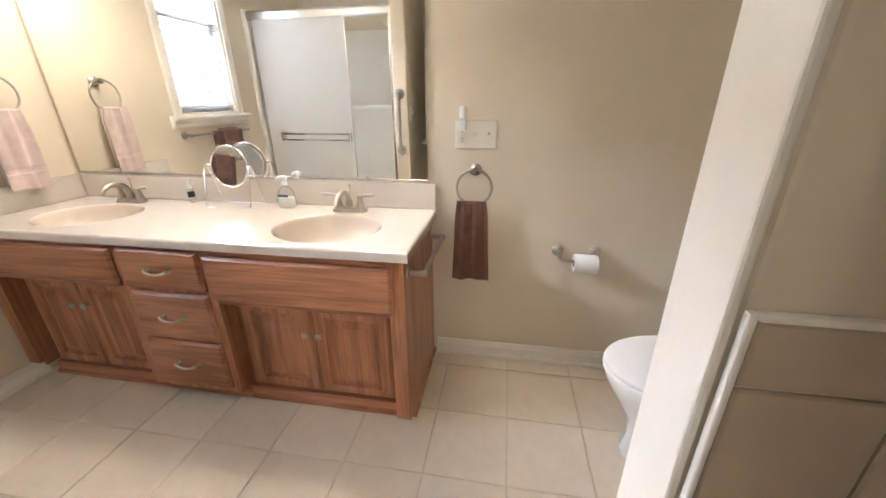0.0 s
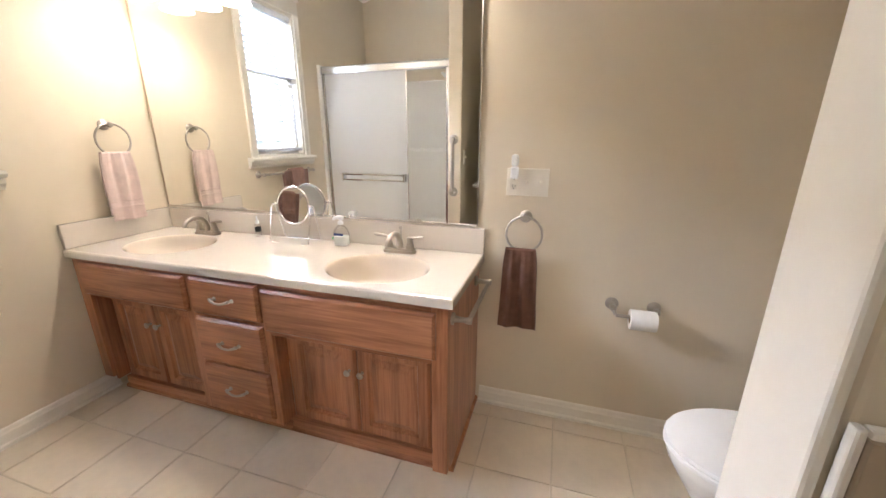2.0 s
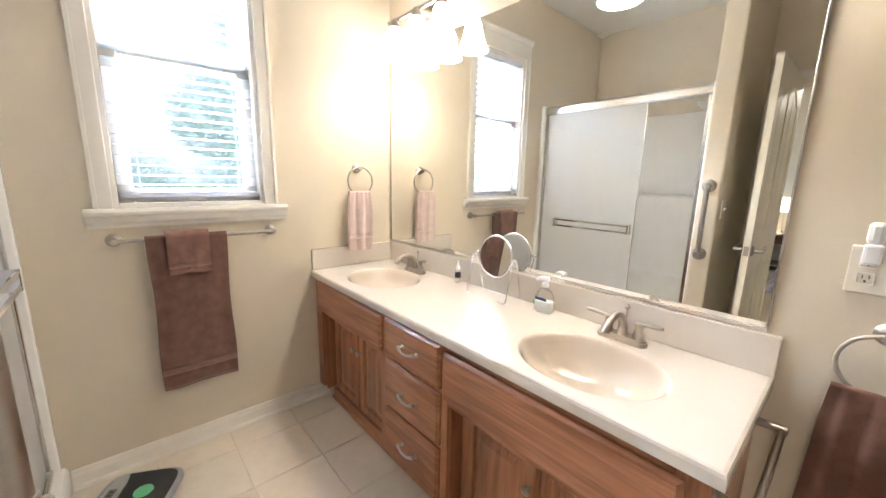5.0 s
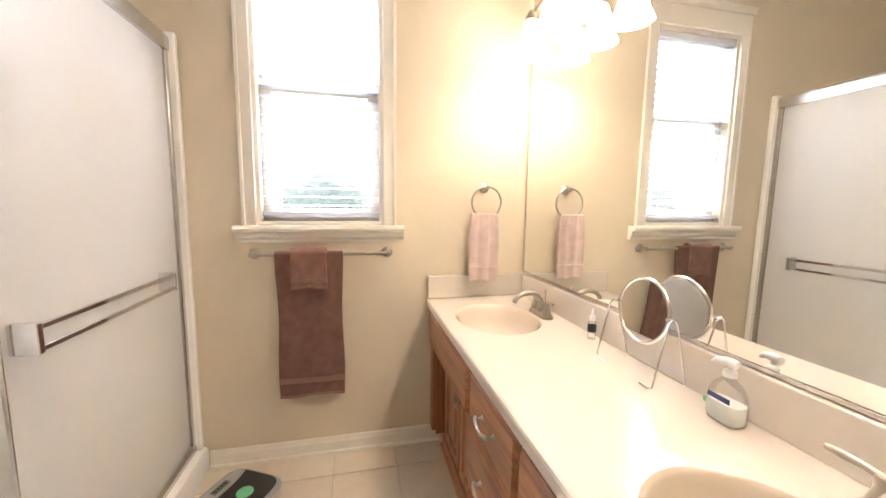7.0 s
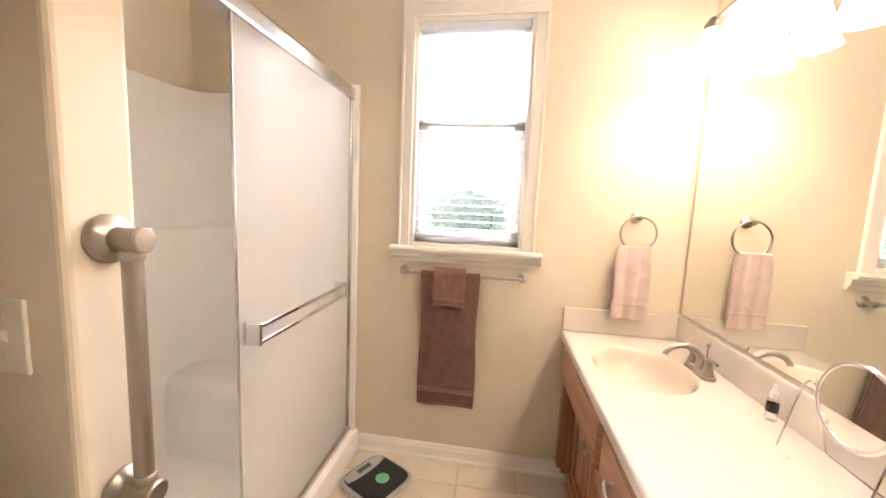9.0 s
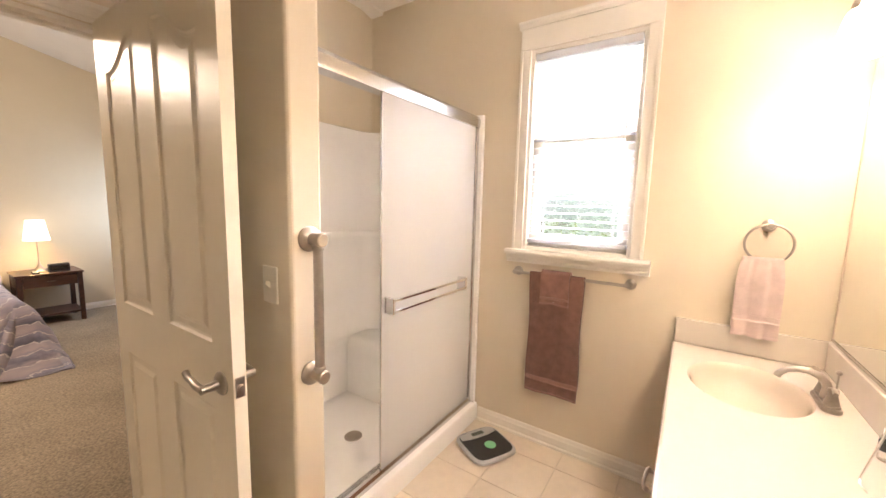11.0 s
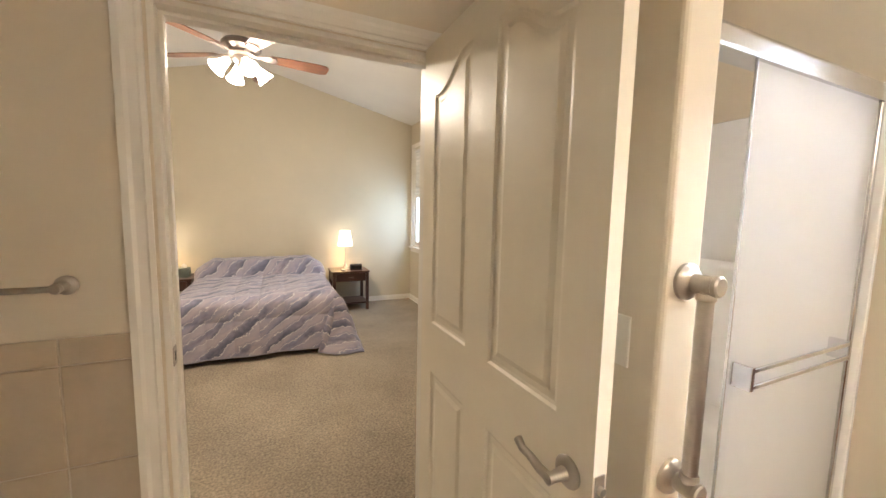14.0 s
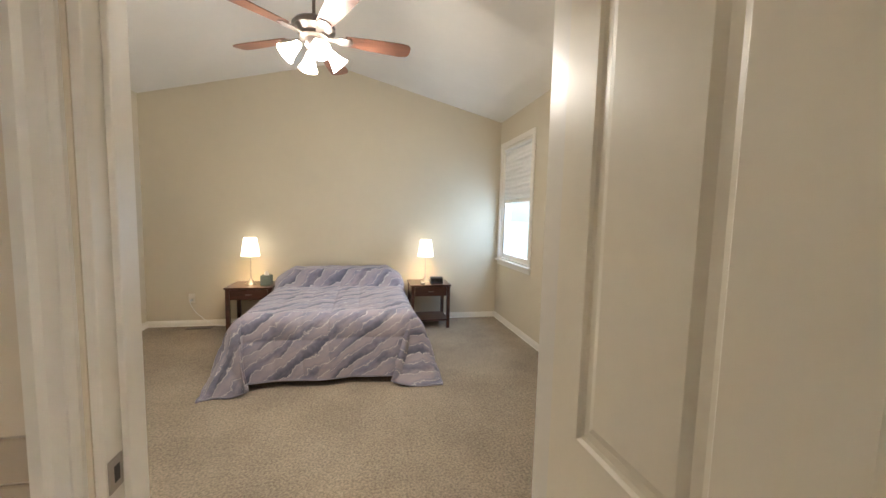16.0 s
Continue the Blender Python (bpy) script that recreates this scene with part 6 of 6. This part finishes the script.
def leafy(name, x, y, h, spread, base, count, seed, label, trunk=True):
    rnd = random.Random(seed)
    t = thing(name, (x, y, -0.6), label, "tree" if trunk else "shrub", "garden trees" if trunk else "garden shrubs")
    bmw = tube([(x, y, -0.62), (x + 0.05, y - 0.04, -0.6 + base * 0.6), (x - 0.05, y + 0.05, -0.6 + h * 0.55), (x, y, -0.6 + h * 0.85)], [0.14 * h / 5, 0.11 * h / 5, 0.07 * h / 5, 0.02], 10)
    centres = []
    for i in range(16):
        a, k = rnd.uniform(0, 6.283), rnd.uniform(0.2, 1.0)
        zc = -0.6 + base + (h - base) * rnd.uniform(0.08, 0.95)
        rad = spread * (1 - 0.55 * abs((zc + 0.6 - base) / (h - base) - 0.4)) * k
        c = Vector((x + rad * math.cos(a), y + rad * math.sin(a), zc))
        centres.append((c, spread * rnd.uniform(0.30, 0.52)))
        tube([(x, y, max(-0.5, zc - 0.5)), tuple((Vector((x, y, zc - 0.2)) + c) / 2), tuple(c)], [0.035 * h / 5, 0.022 * h / 5, 0.008], 6, bm=bmw)
    part("trunk", bmw, BARK, t, smooth=True)
    verts, faces = [], []
    for i in range(count):
        c, r = centres[i % len(centres)]
        v = Vector((rnd.gauss(0, 1), rnd.gauss(0, 1), rnd.gauss(0, 0.8)))
        p = c + v.normalized() * r * rnd.uniform(0.35, 1.0) ** 0.5
        d = Vector((rnd.uniform(-1, 1), rnd.uniform(-1, 1), rnd.uniform(-0.8, 0.4))).normalized()
        e = d.orthogonal().normalized()
        e = Matrix.Rotation(rnd.uniform(0, 6.28), 3, d) @ e
        L, Wd = rnd.uniform(0.10, 0.20), rnd.uniform(0.045, 0.085)
        n = len(verts)
        up = d.cross(e) * Wd * 0.3
        verts += [p - d * L / 2, p + e * Wd / 2 + up, p + d * L / 2, p - e * Wd / 2 + up]
        faces += [(n, n + 1, n + 2), (n, n + 2, n + 3)]
    me = bpy.data.meshes.new("crown")
    me.from_pydata([tuple(q) for q in verts], [], faces)
    me.materials.append(LEAF)
    ob = new("crown", me)
    ob.parent, ob.matrix_parent_inverse = t, Matrix.Translation((-x, -y, 0.6))
    ob["kind"] = "stuff"


leafy("tree", -7.2, 2.9, 4.7, 1.55, 0.2, 17000, 21, "leafy green garden tree beyond the bathroom window")
leafy("tree", -9.2, 4.2, 5.4, 2.2, 0.3, 15000, 22, "leafy green garden tree beyond the lawn")
leafy("shrub", -9.5, 0.6, 2.3, 1.9, 0.1, 6000, 23, "rounded green shrub on the lawn", False)
leafy("shrub", -10.5, -2.5, 2.2, 1.9, 0.1, 5000, 24, "rounded green shrub on the lawn", False)
leafy("shrub", -8.5, -7.0, 2.4, 1.9, 0.1, 5000, 25, "green shrub outside the bedroom window", False)

# ---- wall tiles round the bath ----
TS, GR = 0.302, 0.004


def tile_mesh(name, w, h, t, mat):
    """A thin tile with eased edges, lying in its own x-z plane, face towards -y."""
    bm = bmesh.new()
    e = 0.0025
    def rect(ins, y):
        return [bm.verts.new(p) for p in ((ins, y, ins), (w - ins, y, ins), (w - ins, y, h - ins), (ins, y, h - ins))]
    a, b, c = rect(0, 0), rect(0, -t + e), rect(e, -t)
    for p, q in ((a, b), (b, c)):
        for i in range(4):
            bm.faces.new([p[i], p[(i + 1) % 4], q[(i + 1) % 4], q[i]])
    bm.faces.new(c)
    bmesh.ops.recalc_face_normals(bm, faces=bm.faces)
    me = bpy.data.meshes.new(name)
    bm.to_mesh(me)
    bm.free()
    me.materials.append(mat)
    return me


def tiled_wall(name, x0, x1, y, face, ztop, label):
    """face -1: the tiles look to -y; 1: they look to +y. The field starts at x0."""
    back = structure(name, cuboid(x0, x1, min(y, y + face * 0.004), max(y, y + face * 0.004), 0.0, ztop), GROUT, label, "tile wainscot")
    cache = {}
    def put(x, z, w, h):
        key = (round(w, 4), round(h, 4))
        if key not in cache:
            cache[key] = tile_mesh("tile", w, h, 0.006, WTILE)
        ob = new("tile", cache[key])
        ob.parent = back
        ob.matrix_basis = pose(x, y + face * 0.004, z) if face < 0 else pose(x + w, y + face * 0.004, z, 0, 0, 180)
    cap = 0.076
    z = ztop - cap
    xs = [x0 + 0.002]
    first = 0.170 if face > 0 else TS * 0.5
    xs.append(x0 + first)
    while xs[-1] + TS + GR < x1:
        xs.append(xs[-1] + TS + GR)
    xs.append(x1)
    for a, b in zip(xs, xs[1:]):
        if b - a > 0.02:
            put(a, z, b - a - GR, cap)
    while z > 0.01:
        z0 = max(0.004, z - TS - GR)
        for a, b in zip(xs, xs[1:]):
            if b - a > 0.02:
                put(a, z0, b - a - GR, z - z0 - GR)
        z = z0 if z0 > 0.005 else 0
    return back


tiled_wall("wainscot_south", 0.613, XE, YS, 1, 1.080, "tan ceramic tile wainscot under the towel bar")
tw = tiled_wall("wainscot_partition", PX + 0.012, XE, PY0, -1, 1.072, "tan ceramic tile wainscot on the partition")
part("edge_trim", cuboid(PX + 0.002, PX + 0.011, PY0 - 0.012, PY0 - 0.0005, 0.0, 1.082, 0.003), WHITE, tw, "white bullnose edge strip")
part("top_trim", cuboid(PX + 0.0115, XE, PY0 - 0.013, PY0 - 0.0005, 1.0735, 1.082, 0.003), PLATE, tw, "almond bullnose edge strip")

# ---- floor tiles ----
def floor_tile(w, d):
    bm = bmesh.new()
    e, t = 0.003, 0.004
    def rect(ins, z):
        return [bm.verts.new(p) for p in ((ins, ins, z), (w - ins, ins, z), (w - ins, d - ins, z), (ins, d - ins, z))]
    a, b, c = rect(0, -t), rect(0, -0.0015), rect(e, 0.0)
    for p, q in ((a, b), (b, c)):
        for i in range(4):
            bm.faces.new([p[i], p[(i + 1) % 4], q[(i + 1) % 4], q[i]])
    bm.faces.new(c)
    bmesh.ops.recalc_face_normals(bm, faces=bm.faces)
    me = bpy.data.meshes.new("tile")
    bm.to_mesh(me)
    bm.free()
    me.materials.append(TILE)
    return me


PITCH, GX, GY = 0.305, 0.070, 1.289
tile_cache = {}
gx = [XW] + [GX + PITCH * i for i in range(-9, 8) if XW + 0.02 < GX + PITCH * i < XE - 0.02] + [XE]
gy = [YS - 0.055] + [GY + PITCH * i for i in range(-9, 4) if YS - 0.03 < GY + PITCH * i < YN - 0.02] + [YN]
for a, b in zip(gx, gx[1:]):
    for c, d in zip(gy, gy[1:]):
        if d < 0.06 and b < WX0 + 0.05:
            continue
        w, h = round(b - a - 0.004, 4), round(d - c - 0.004, 4)
        if (w, h) not in tile_cache:
            tile_cache[(w, h)] = floor_tile(w, h)
        ob = new("tile", tile_cache[(w, h)])
        ob.parent = floor
        ob.location = (a + 0.002, c + 0.002, 0.0)
